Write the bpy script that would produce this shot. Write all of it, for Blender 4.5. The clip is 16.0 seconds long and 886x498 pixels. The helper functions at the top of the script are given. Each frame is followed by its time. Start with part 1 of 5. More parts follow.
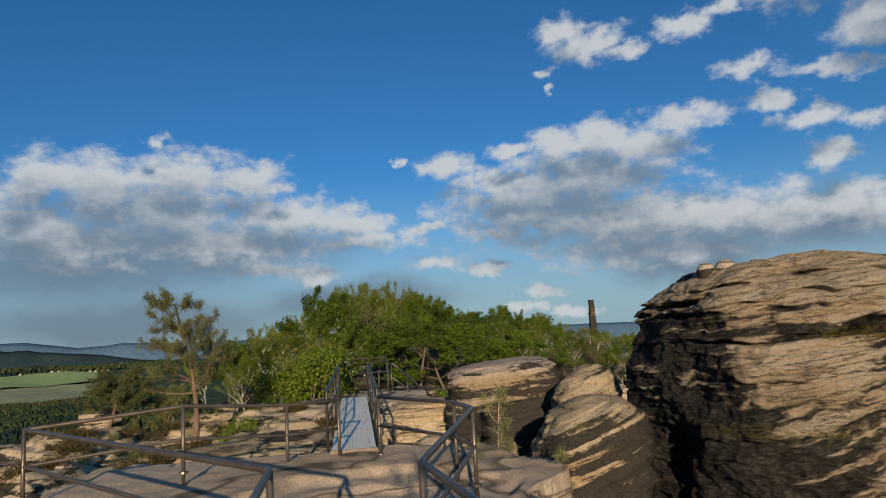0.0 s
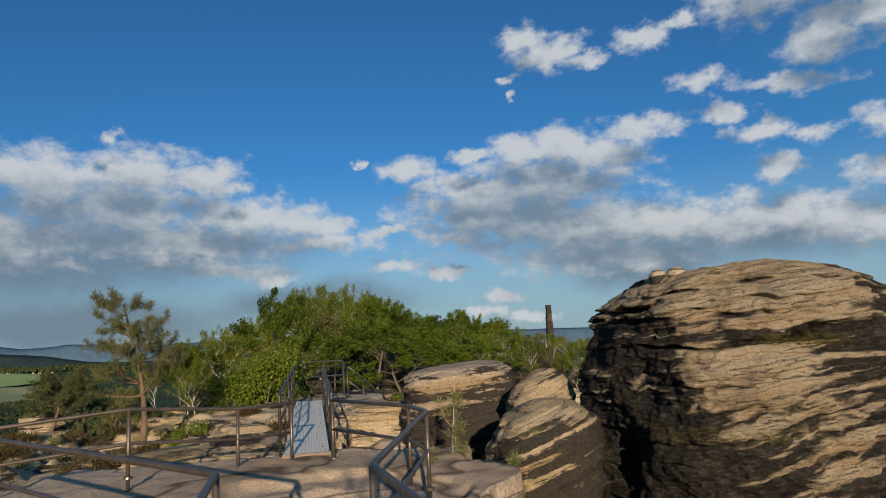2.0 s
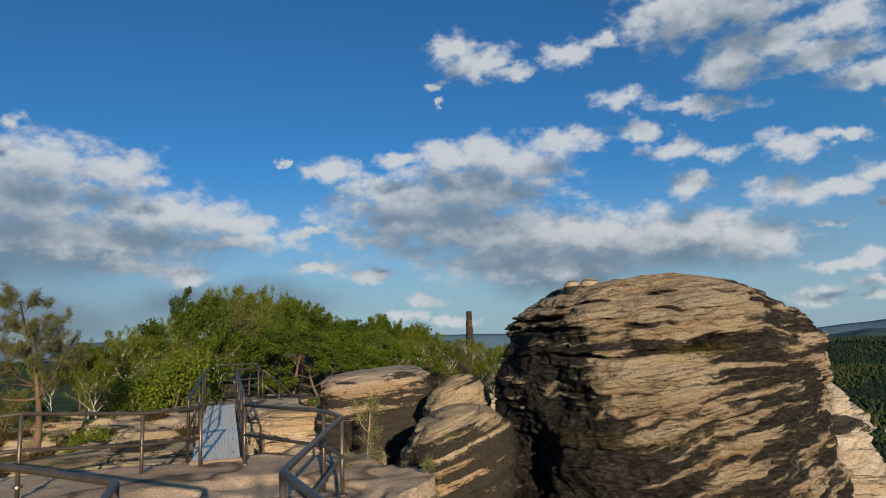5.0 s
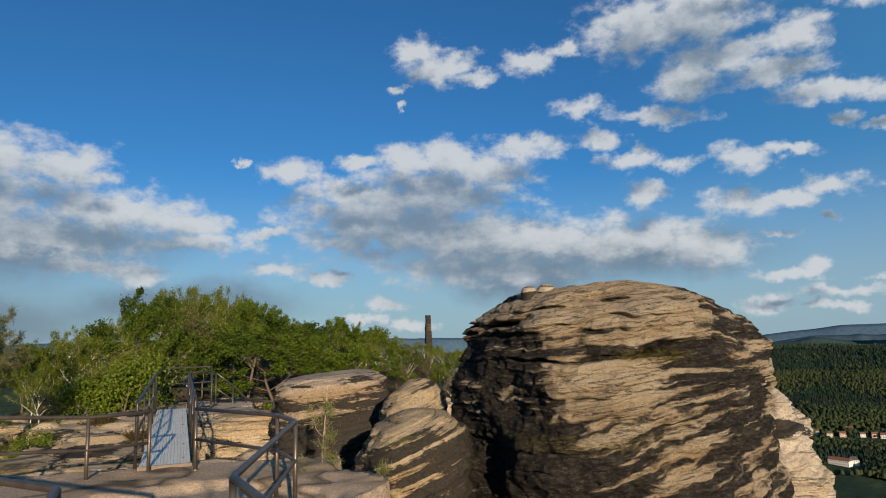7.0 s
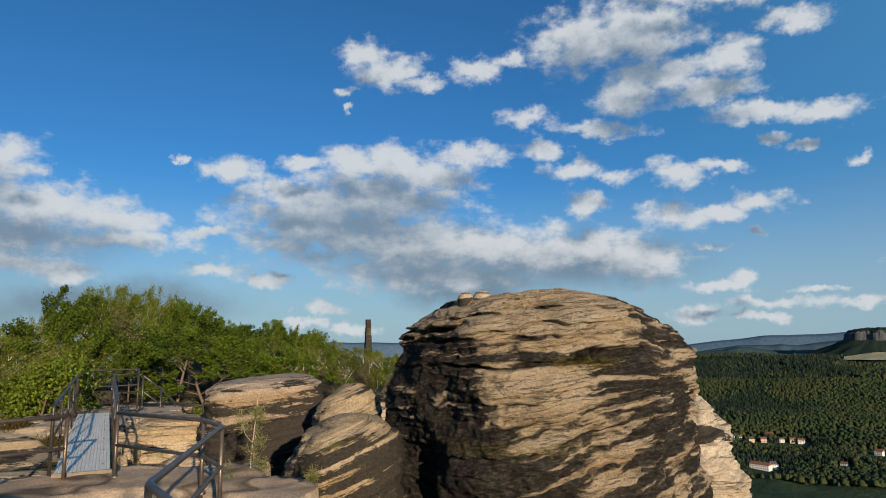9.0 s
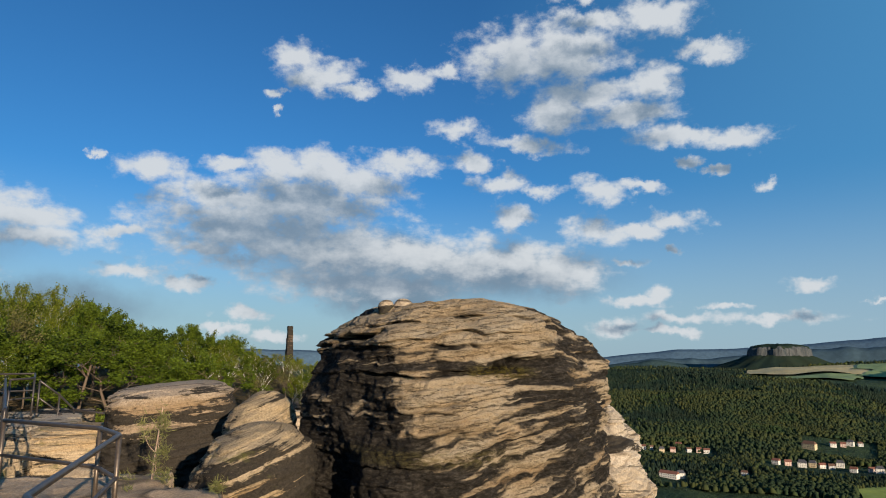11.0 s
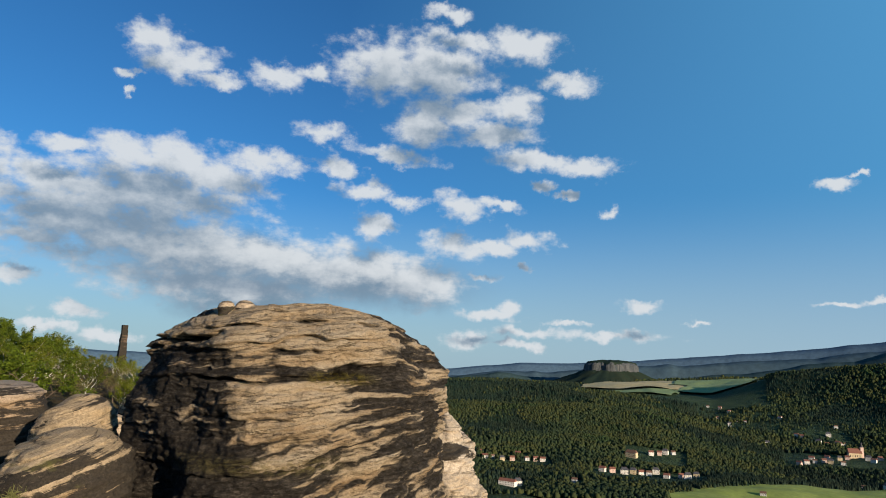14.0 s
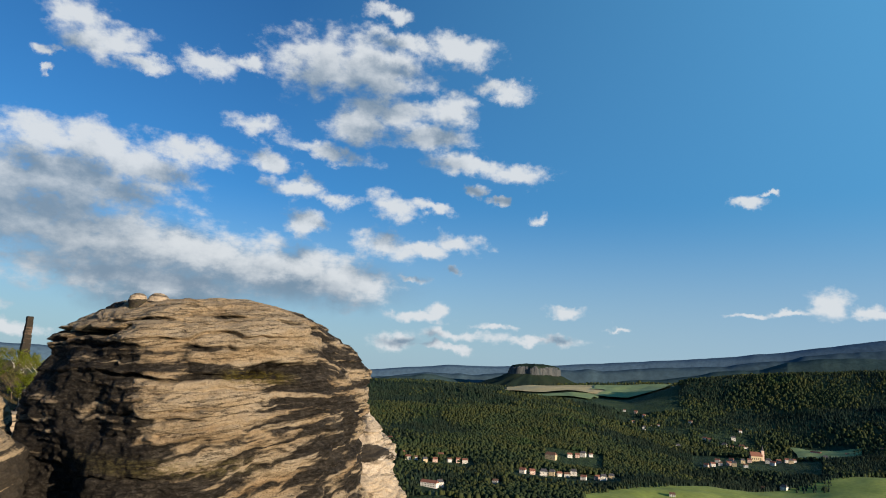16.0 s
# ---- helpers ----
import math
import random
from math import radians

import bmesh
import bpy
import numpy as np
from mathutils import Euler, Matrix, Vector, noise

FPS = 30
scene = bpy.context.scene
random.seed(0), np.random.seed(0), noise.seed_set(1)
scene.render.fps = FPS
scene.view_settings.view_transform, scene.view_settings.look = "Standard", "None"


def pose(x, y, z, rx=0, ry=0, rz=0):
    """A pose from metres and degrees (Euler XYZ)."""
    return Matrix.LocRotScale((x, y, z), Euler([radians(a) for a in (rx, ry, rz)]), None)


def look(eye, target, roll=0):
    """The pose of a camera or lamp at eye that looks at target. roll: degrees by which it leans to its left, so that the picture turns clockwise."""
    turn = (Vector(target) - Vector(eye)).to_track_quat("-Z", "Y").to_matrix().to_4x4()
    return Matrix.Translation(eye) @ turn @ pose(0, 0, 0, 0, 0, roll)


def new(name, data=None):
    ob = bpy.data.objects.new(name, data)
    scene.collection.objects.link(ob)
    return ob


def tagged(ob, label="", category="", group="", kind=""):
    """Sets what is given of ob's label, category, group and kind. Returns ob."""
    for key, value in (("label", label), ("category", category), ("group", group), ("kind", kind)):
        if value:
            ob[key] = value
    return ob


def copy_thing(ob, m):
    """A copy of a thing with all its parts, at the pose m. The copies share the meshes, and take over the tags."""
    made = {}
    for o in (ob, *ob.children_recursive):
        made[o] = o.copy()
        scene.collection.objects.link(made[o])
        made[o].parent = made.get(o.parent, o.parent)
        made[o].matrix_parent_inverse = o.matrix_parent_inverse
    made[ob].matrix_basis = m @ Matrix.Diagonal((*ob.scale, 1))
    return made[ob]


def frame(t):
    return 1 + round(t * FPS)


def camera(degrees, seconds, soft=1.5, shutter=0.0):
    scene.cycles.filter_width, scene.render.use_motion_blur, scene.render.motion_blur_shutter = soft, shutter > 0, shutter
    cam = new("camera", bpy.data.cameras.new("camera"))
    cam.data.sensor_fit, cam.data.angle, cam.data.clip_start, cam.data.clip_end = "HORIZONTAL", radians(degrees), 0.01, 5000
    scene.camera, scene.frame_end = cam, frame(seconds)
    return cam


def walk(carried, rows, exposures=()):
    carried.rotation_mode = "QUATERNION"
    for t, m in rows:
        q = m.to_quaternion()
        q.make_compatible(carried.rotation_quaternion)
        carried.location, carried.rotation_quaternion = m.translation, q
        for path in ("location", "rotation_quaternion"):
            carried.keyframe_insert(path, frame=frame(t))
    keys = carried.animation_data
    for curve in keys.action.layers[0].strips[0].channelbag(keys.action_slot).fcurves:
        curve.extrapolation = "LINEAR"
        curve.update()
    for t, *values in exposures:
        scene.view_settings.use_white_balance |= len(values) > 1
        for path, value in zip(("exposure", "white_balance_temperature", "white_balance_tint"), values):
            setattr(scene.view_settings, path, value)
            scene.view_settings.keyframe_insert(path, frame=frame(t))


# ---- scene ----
WALK = [
    (0, pose(0.000, 0.000, 1.900, 97.61, 3.37, 0.45)),
    (0.5, pose(0.004, 0.008, 1.895, 97.72, 3.29, -0.36)),
    (1, pose(0.013, 0.017, 1.888, 97.76, 3.20, -1.20)),
    (1.5, pose(0.022, 0.017, 1.887, 97.76, 3.03, -2.21)),
    (2, pose(0.040, 0.008, 1.889, 97.75, 2.91, -3.23)),
    (2.5, pose(0.046, -0.000, 1.892, 97.70, 2.78, -4.33)),
    (3, pose(0.058, -0.027, 1.897, 97.69, 2.64, -5.50)),
    (3.5, pose(0.067, -0.046, 1.901, 97.71, 2.42, -6.89)),
    (4, pose(0.065, -0.047, 1.904, 97.74, 2.23, -8.15)),
    (6.5, pose(0.076, -0.071, 1.902, 98.06, 1.61, -12.94)),
    (7, pose(0.088, -0.083, 1.907, 98.10, 1.49, -13.88)),
    (7.5, pose(0.098, -0.084, 1.909, 98.16, 1.35, -14.92)),
    (8, pose(0.121, -0.098, 1.906, 98.27, 1.19, -16.07)),
    (8.5, pose(0.142, -0.112, 1.904, 98.37, 0.97, -17.43)),
    (9, pose(0.169, -0.114, 1.908, 98.44, 0.72, -19.13)),
    (11.5, pose(0.302, -0.086, 1.893, 99.38, -0.49, -27.43)),
    (12, pose(0.316, -0.116, 1.898, 99.50, -0.80, -29.14)),
    (12.5, pose(0.321, -0.163, 1.900, 99.67, -1.12, -31.28)),
    (13, pose(0.348, -0.188, 1.890, 99.89, -1.35, -34.01)),
    (13.5, pose(0.372, -0.216, 1.885, 100.06, -1.62, -36.48)),
    (14, pose(0.391, -0.248, 1.874, 100.19, -1.84, -38.71)),
    (14.5, pose(0.412, -0.270, 1.874, 100.28, -2.11, -40.66)),
    (15, pose(0.442, -0.276, 1.875, 100.38, -2.34, -42.43)),
    (15.5, pose(0.471, -0.258, 1.872, 100.48, -2.58, -43.89)),
    (16, pose(0.502, -0.221, 1.873, 100.57, -2.95, -45.16)),
]
cam = camera(69.3, 16.0, soft=1.0)
walk(cam, WALK, exposures=[(0, 0.42, 6150, 10), (4, 0.46, 6150, 10), (7, 0.52, 6150, 10), (9, 0.60, 6150, 10), (12.5, 0.70, 6150, 10), (16, 0.76, 6150, 10)])

# ---------------------------------------------------------------- light
SUN_AZ, SUN_EL = 177.5, 12.5          # degrees, clockwise from +y, and above the horizon
sun_dir = Vector((math.sin(radians(SUN_AZ)) * math.cos(radians(SUN_EL)),
                  math.cos(radians(SUN_AZ)) * math.cos(radians(SUN_EL)), math.sin(radians(SUN_EL))))
sun_data = bpy.data.lights.new("sun", "SUN")
sun_data.energy, sun_data.angle, sun_data.color = 5.0, radians(0.55), (1.0, 0.80, 0.55)
sun = new("sun", sun_data)
sun.matrix_world = look((0, 0, 300), Vector((0, 0, 300)) - sun_dir)

# cloud banks: azimuth, elevation, half width, half height, slant (degrees)
CLOUDS = {}
CLOUDS["grey_west"] = [
    (-31.3, 13.9, 3.08, 2.14, 4),
    (-33.3, 12.7, 2.57, 1.89, 4),
    (-27.5, 13.1, 4.12, 2.67, 3),
    (-22.0, 14.3, 4.95, 1.94, 2),
    (-17.6, 14.0, 3.79, 1.81, 1),
    (-14.5, 13.4, 1.95, 0.97, -0),
    (-24.6, 11.5, 9.46, 2.52, 1),
    (-13.1, 11.0, 5.87, 1.57, -1),
    (-8.2, 10.2, 4.03, 1.10, -2),
    (-31.0, 9.0, 7.62, 1.95, 1),
    (-19.3, 8.8, 9.17, 1.53, -1),
    (-7.3, 8.8, 5.54, 0.80, -2),
    (-1.4, 9.5, 2.30, 0.50, -3),
    (-24.4, 17.1, 0.96, 0.58, 4),
    (-32.9, 10.2, 4.41, 1.70, 2),
]
CLOUDS["low_west"] = [
    (-15.2, 6.4, 5.24, 0.59, -2),
    (-12.1, 6.1, 2.68, 0.99, -2),
    (-19.3, 7.2, 2.06, 0.38, -1),
    (-29.5, 6.9, 4.0, 0.50, -0),
    (-0.3, 6.6, 2.54, 0.76, -3),
    (3.8, 5.8, 3.03, 0.60, -4),
]
CLOUDS["great"] = [
    (0.8, 14.7, 2.57, 1.21, 2),
    (6.8, 15.8, 2.57, 0.69, 0),
    (11.0, 15.8, 3.12, 1.48, -1),
    (15.1, 16.2, 3.64, 1.58, -2),
    (18.7, 14.5, 3.60, 1.98, -3),
    (6.3, 13.0, 5.09, 1.69, 0),
    (13.0, 13.0, 7.75, 2.90, -1),
    (9.3, 10.3, 9.19, 3.02, -1),
    (17.5, 8.8, 9.16, 2.42, -2),
    (25.0, 8.3, 7.86, 1.98, -3),
    (31.3, 8.1, 6.50, 2.03, -4),
    (35.7, 7.0, 3.94, 1.88, -4),
    (17.4, 6.1, 8.60, 1.51, -2),
    (4.3, 11.8, 3.51, 0.89, 0),
    (5.3, 8.7, 3.00, 0.55, -0),
    (21.9, 16.7, 3.58, 1.07, -4),
]
CLOUDS["great_east"] = [
    (39.0, 10.4, 2.53, 1.28, -6),
    (43.0, 10.5, 2.17, 0.62, -7),
    (46.1, 10.9, 2.23, 0.77, -8),
    (39.8, 14.0, 2.32, 1.13, -8),
    (31.0, 14.8, 2.14, 0.95, -6),
    (34.5, 14.2, 1.37, 0.70, -7),
    (32.0, 12.1, 1.87, 1.05, -5),
    (28.5, 17.0, 1.86, 0.81, -6),
    (27.4, 19.8, 2.24, 0.94, -6),
    (33.9, 18.3, 3.49, 0.73, -8),
    (43.5, 14.1, 1.98, 0.52, -9),
    (45.9, 8.7, 0.74, 0.39, -7),
    (41.9, 7.8, 1.39, 0.36, -6),
]
CLOUDS["crest"] = [
    (12.3, 25.2, 2.21, 1.42, 8),
    (14.6, 23.9, 3.10, 1.18, 7),
    (17.7, 22.9, 2.30, 0.56, 6),
    (10.2, 22.1, 0.95, 0.36, 9),
    (22.3, 24.1, 2.21, 1.03, 4),
    (26.3, 24.8, 1.60, 0.75, 3),
    (10.5, 20.8, 0.57, 0.27, 8),
    (-3.5, 15.3, 0.41, 0.40, -2),
]
CLOUDS["plume"] = [
    (32.4, 25.7, 4.31, 2.55, 0),
    (37.0, 25.7, 4.79, 2.77, -2),
    (39.3, 22.3, 4.43, 1.52, -2),
    (42.9, 20.4, 3.55, 1.24, -3),
    (47.1, 18.0, 3.89, 0.86, -4),
    (51.2, 17.5, 2.78, 0.93, -5),
    (36.2, 21.0, 3.15, 1.74, -1),
    (45.4, 27.7, 3.58, 1.24, -5),
    (49.3, 24.6, 2.68, 0.81, -6),
    (44.8, 22.7, 2.27, 1.30, -4),
    (40.2, 28.1, 5.30, 0.89, -3),
    (38.6, 30.2, 2.15, 0.61, -3),
]
CLOUDS["small_east"] = [
    (47.5, 15.9, 0.96, 0.48, -3),
    (49.4, 15.0, 1.03, 0.33, -4),
    (53.3, 13.5, 0.89, 0.47, -4),
    (44.4, 5.0, 1.15, 0.98, -0),
    (42.5, 4.6, 2.90, 0.49, 0),
    (40.5, 2.2, 2.19, 0.79, 1),
    (45.8, 3.0, 2.81, 0.48, 0),
    (45.3, 1.9, 2.35, 0.39, 1),
    (53.0, 2.8, 4.09, 0.51, 0),
    (49.5, 3.9, 1.36, 0.29, -0),
    (55.7, 5.4, 1.50, 0.46, -1),
    (60.3, 4.2, 0.84, 0.22, -1),
]
CLOUDS["far_east"] = [
    (70.5, 14.7, 1.27, 0.45, -4),
    (72.2, 15.2, 0.58, 0.22, -4),
    (75.8, 6.3, 1.30, 1.04, -0),
    (70.6, 5.5, 1.22, 0.18, 1),
    (73.2, 5.6, 1.56, 0.27, 0),
    (78.6, 5.8, 1.57, 0.46, -0),
    (8.5, 3.2, 1.80, 0.65, -1),
    (11.0, 1.3, 2.00, 0.55, -1),
    (4.8, 5.7, 1.49, 0.50, -1),
    (7.2, 2.0, 1.99, 0.40, -1),
]

# low grey veils: azimuth, elevation, half width, half height
VEILS = [(-30, 7, 17, 4.5), (-20, 8.0, 15, 3.2), (-26, 2.5, 18, 3.2), (-8, 3.5, 12, 2.5), (20, 8.0, 13, 3.0), (30, 7.0, 14, 3.2), (22, 5.0, 10, 2.4)]


def nd(tree, kind, **values):
    n = tree.nodes.new(kind)
    for k, v in values.items():
        if k == "op":
            n.operation = v
        else:
            n.inputs[int(k[1:])].default_value = v
    return n


def join(tree, a, ai, b, bi):
    tree.links.new(a.outputs[ai], b.inputs[bi])


def cloud_group():
    """Thickness of cloud at a place of the sky (azimuth, elevation in degrees)."""
    g = bpy.data.node_groups.new("cloud_thickness", "ShaderNodeTree")
    g.interface.new_socket("Place", in_out="INPUT", socket_type="NodeSocketVector")
    for out in ("Thickness", "Body", "Billow"):
        g.interface.new_socket(out, in_out="OUTPUT", socket_type="NodeSocketFloat")
    gi, go = g.nodes.new("NodeGroupInput"), g.nodes.new("NodeGroupOutput")
    # ragged warp of the place
    warp = nd(g, "ShaderNodeTexNoise", i2=0.42, i3=10.0, i4=0.62)
    join(g, gi, 0, warp, 0)
    cen = nd(g, "ShaderNodeVectorMath", op="SUBTRACT", i1=(0.5, 0.5, 0.5))
    join(g, warp, 1, cen, 0)
    amp = nd(g, "ShaderNodeVectorMath", op="MULTIPLY", i1=(4.2, 2.6, 0.0))
    join(g, cen, 0, amp, 0)
    place = nd(g, "ShaderNodeVectorMath", op="ADD")
    join(g, gi, 0, place, 0)
    join(g, amp, 0, place, 1)
    best = None
    for bank in CLOUDS.values():
        for az, el, a, b, slant in bank:
            m = g.nodes.new("ShaderNodeMapping")
            m.vector_type = "TEXTURE"
            m.inputs[1].default_value = (az, el, 0)
            m.inputs[2].default_value = (0, 0, radians(slant))
            m.inputs[3].default_value = (a * 1.12, b * 1.12, 1)
            if best is None:
                join(g, place, 0, m, 0)
            else:
                hook = nd(g, "ShaderNodeVectorMath", op="MULTIPLY_ADD", i1=(1e-7, 1e-7, 1e-7))
                join(g, best, bo, hook, 0)
                join(g, place, 0, hook, 2)
                join(g, hook, 0, m, 0)
            ln = nd(g, "ShaderNodeVectorMath", op="LENGTH")
            join(g, m, 0, ln, 0)
            if best is None:
                best, bo = ln, 1
            else:
                mn = nd(g, "ShaderNodeMath", op="SMOOTH_MIN", i2=0.25)
                join(g, best, bo, mn, 0)
                join(g, ln, 1, mn, 1)
                best, bo = mn, 0
    inv = nd(g, "ShaderNodeMath", op="SUBTRACT", i0=1.0)
    join(g, best, bo, inv, 1)
    # billows
    st = nd(g, "ShaderNodeVectorMath", op="MULTIPLY", i1=(0.8, 1.25, 1.0))
    join(g, gi, 0, st, 0)
    bil = nd(g, "ShaderNodeTexNoise", i2=0.5, i3=12.0, i4=0.6)
    join(g, st, 0, bil, 0)
    bc = nd(g, "ShaderNodeMath", op="MULTIPLY_ADD", i1=2.35, i2=-1.17)
    join(g, bil, 0, bc, 0)
    cl = nd(g, "ShaderNodeMath", op="MAXIMUM", i1=-0.9)
    join(g, inv, 0, cl, 0)
    add = nd(g, "ShaderNodeMath", op="ADD")
    join(g, bc, 0, add, 0)
    join(g, cl, 0, add, 1)
    join(g, add, 0, go, 0)
    join(g, cl, 0, go, 1)
    join(g, bc, 0, go, 2)
    return g


def make_world():
    world = bpy.data.worlds.new("sky")
    scene.world = world
    world.use_nodes = True
    t = world.node_tree
    t.nodes.clear()
    out, back = t.nodes.new("ShaderNodeOutputWorld"), t.nodes.new("ShaderNodeBackground")
    sky = t.nodes.new("ShaderNodeTexSky")
    sky.sky_type, sky.sun_disc = "NISHITA", False
    sky.sun_elevation, sky.sun_rotation = radians(SUN_EL), radians(SUN_AZ)
    sky.altitude, sky.air_density, sky.dust_density, sky.ozone_density = 300, 1.0, 0.6, 3.0
    hs = nd(t, "ShaderNodeHueSaturation", i1=0.98, i2=1.0)
    join(t, sky, 0, hs, 4)
    geo = t.nodes.new("ShaderNodeTexCoord")
    sep = t.nodes.new("ShaderNodeSeparateXYZ")
    join(t, geo, 0, sep, 0)
    az = nd(t, "ShaderNodeMath", op="ARCTAN2")
    join(t, sep, 0, az, 0)
    join(t, sep, 1, az, 1)
    el = nd(t, "ShaderNodeMath", op="ARCSINE")
    join(t, sep, 2, el, 0)
    xy = t.nodes.new("ShaderNodeCombineXYZ")
    for k, n in enumerate((az, el)):
        d = nd(t, "ShaderNodeMath", op="DEGREES")
        join(t, n, 0, d, 0)
        join(t, d, 0, xy, k)
    grp = cloud_group()
    here, there = t.nodes.new("ShaderNodeGroup"), t.nodes.new("ShaderNodeGroup")
    here.node_tree = there.node_tree = grp
    join(t, xy, 0, here, 0)
    off = nd(t, "ShaderNodeVectorMath", op="ADD", i1=(0.5, 2.3, 0.0))
    join(t, xy, 0, off, 0)
    join(t, off, 0, there, 0)
    cover = nd(t, "ShaderNodeMapRange", i1=-0.22, i2=0.68)
    cover.interpolation_type = "SMOOTHSTEP"
    join(t, here, 0, cover, 0)
    # light on a billow: cloud with clear sky above it is bright, deep cloud is grey, with the relief of its billows
    relief = nd(t, "ShaderNodeMath", op="SUBTRACT")
    join(t, there, 2, relief, 0)
    join(t, here, 2, relief, 1)
    deep = nd(t, "ShaderNodeMath", op="MULTIPLY_ADD", i1=0.42)
    join(t, relief, 0, deep, 0)
    join(t, there, 1, deep, 2)
    lit = nd(t, "ShaderNodeMapRange", i1=-0.3, i2=1.0, i3=1.0, i4=0.0)
    lit.interpolation_type = "SMOOTHSTEP"
    join(t, deep, 0, lit, 0)
    tone = t.nodes.new("ShaderNodeMix")
    tone.data_type = "RGBA"
    tone.inputs[6].default_value = (2.05, 2.75, 3.45, 1)
    tone.inputs[7].default_value = (7.0, 7.1, 7.0, 1)
    join(t, lit, 0, tone, 0)
    # soft grey veils of stratus below the banks
    veil_place = nd(t, "ShaderNodeTexNoise", i2=0.16, i3=5.0, i4=0.6)
    join(t, xy, 0, veil_place, 0)
    vw = nd(t, "ShaderNodeVectorMath", op="MULTIPLY_ADD", i1=(9.0, 4.5, 0.0))
    join(t, veil_place, 1, vw, 0)
    vs = nd(t, "ShaderNodeVectorMath", op="ADD", i1=(-4.5, -2.25, 0.0))
    join(t, xy, 0, vs, 0)
    join(t, vs, 0, vw, 2)
    acc = None
    for az0, el0, a, b in VEILS:
        m = t.nodes.new("ShaderNodeMapping")
        m.vector_type = "TEXTURE"
        m.inputs[1].default_value, m.inputs[3].default_value = (az0, el0, 0), (a, b, 1)
        join(t, vw, 0, m, 0)
        ln = nd(t, "ShaderNodeVectorMath", op="LENGTH")
        join(t, m, 0, ln, 0)
        if acc is None:
            acc, ao = ln, 1
        else:
            mn = nd(t, "ShaderNodeMath", op="SMOOTH_MIN", i2=0.4)
            join(t, acc, ao, mn, 0)
            join(t, ln, 1, mn, 1)
            acc, ao = mn, 0
    veil = nd(t, "ShaderNodeMapRange", i1=1.05, i2=0.2, i3=0.0, i4=0.82)
    veil.interpolation_type = "SMOOTHSTEP"
    join(t, acc, ao, veil, 0)
    blue = t.nodes.new("ShaderNodeMix")
    blue.data_type, blue.blend_type = "RGBA", "MULTIPLY"
    blue.inputs[0].default_value = 1.0
    blue.inputs[7].default_value = (0.38, 0.86, 1.18, 1)
    join(t, hs, 0, blue, 6)
    hazy = t.nodes.new("ShaderNodeMix")
    hazy.data_type = "RGBA"
    hazy.inputs[7].default_value = (1.75, 2.35, 2.95, 1)
    join(t, veil, 0, hazy, 0)
    # pale haze low over the land
    low = nd(t, "ShaderNodeMapRange", i1=0.27, i2=0.0, i3=0.0, i4=0.78)
    low.interpolation_type = "SMOOTHSTEP"
    join(t, el, 0, low, 0)
    pale = t.nodes.new("ShaderNodeMix")
    pale.data_type = "RGBA"
    pale.inputs[7].default_value = (4.0, 5.1, 5.6, 1)
    join(t, low, 0, pale, 0)
    # thin high haze that pales the eastern sky
    east = nd(t, "ShaderNodeMapRange", i1=0.5, i2=1.4, i3=0.0, i4=0.85)
    join(t, az, 0, east, 0)
    thin = t.nodes.new("ShaderNodeMix")
    thin.data_type = "RGBA"
    thin.inputs[7].default_value = (1.0, 3.35, 5.9, 1)
    join(t, east, 0, thin, 0)
    join(t, blue, 2, thin, 6)
    join(t, thin, 2, pale, 6)
    join(t, pale, 2, hazy, 6)
    mix = t.nodes.new("ShaderNodeMix")
    mix.data_type = "RGBA"
    cov = nd(t, "ShaderNodeMath", op="MULTIPLY", i1=0.94)
    join(t, cover, 0, cov, 0)
    join(t, cov, 0, mix, 0)
    join(t, hazy, 2, mix, 6)
    join(t, tone, 2, mix, 7)
    join(t, mix, 2, back, 0)
    back.inputs[1].default_value = 0.062
    join(t, back, 0, out, 0)


make_world()

# ---------------------------------------------------------------- noise and mesh helpers
def hash3(i, j, k, seed):
    h = (i * 374761393 + j * 668265263 + k * 2147483647 + seed * 1274126177) & 0xFFFFFFFF
    h = ((h ^ (h >> 13)) * 1274126177) & 0xFFFFFFFF
    h = ((h ^ (h >> 15)) * 2246822519) & 0xFFFFFFFF
    return ((h ^ (h >> 16)) & 0xFFFF) / 65535.0


def vnoise(p, seed=0):
    """Smooth value noise, -1 to 1, at the rows of p."""
    f = np.floor(p)
    i = f.astype(np.int64)
    u = p - f
    u = u * u * u * (u * (u * 6 - 15) + 10)
    out = 0
    for a in (0, 1):
        for b in (0, 1):
            for c in (0, 1):
                w = (u[:, 0] if a else 1 - u[:, 0]) * (u[:, 1] if b else 1 - u[:, 1]) * (u[:, 2] if c else 1 - u[:, 2])
                out = out + w * hash3(i[:, 0] + a, i[:, 1] + b, i[:, 2] + c, seed)
    return out * 2 - 1


def fbm(p, octaves=5, gain=0.5, seed=0):
    out, amp = 0, 1.0
    for o in range(octaves):
        out = out + amp * vnoise(p * (2.03 ** o) + o * 17.7, seed + o)
        amp *= gain
    return out


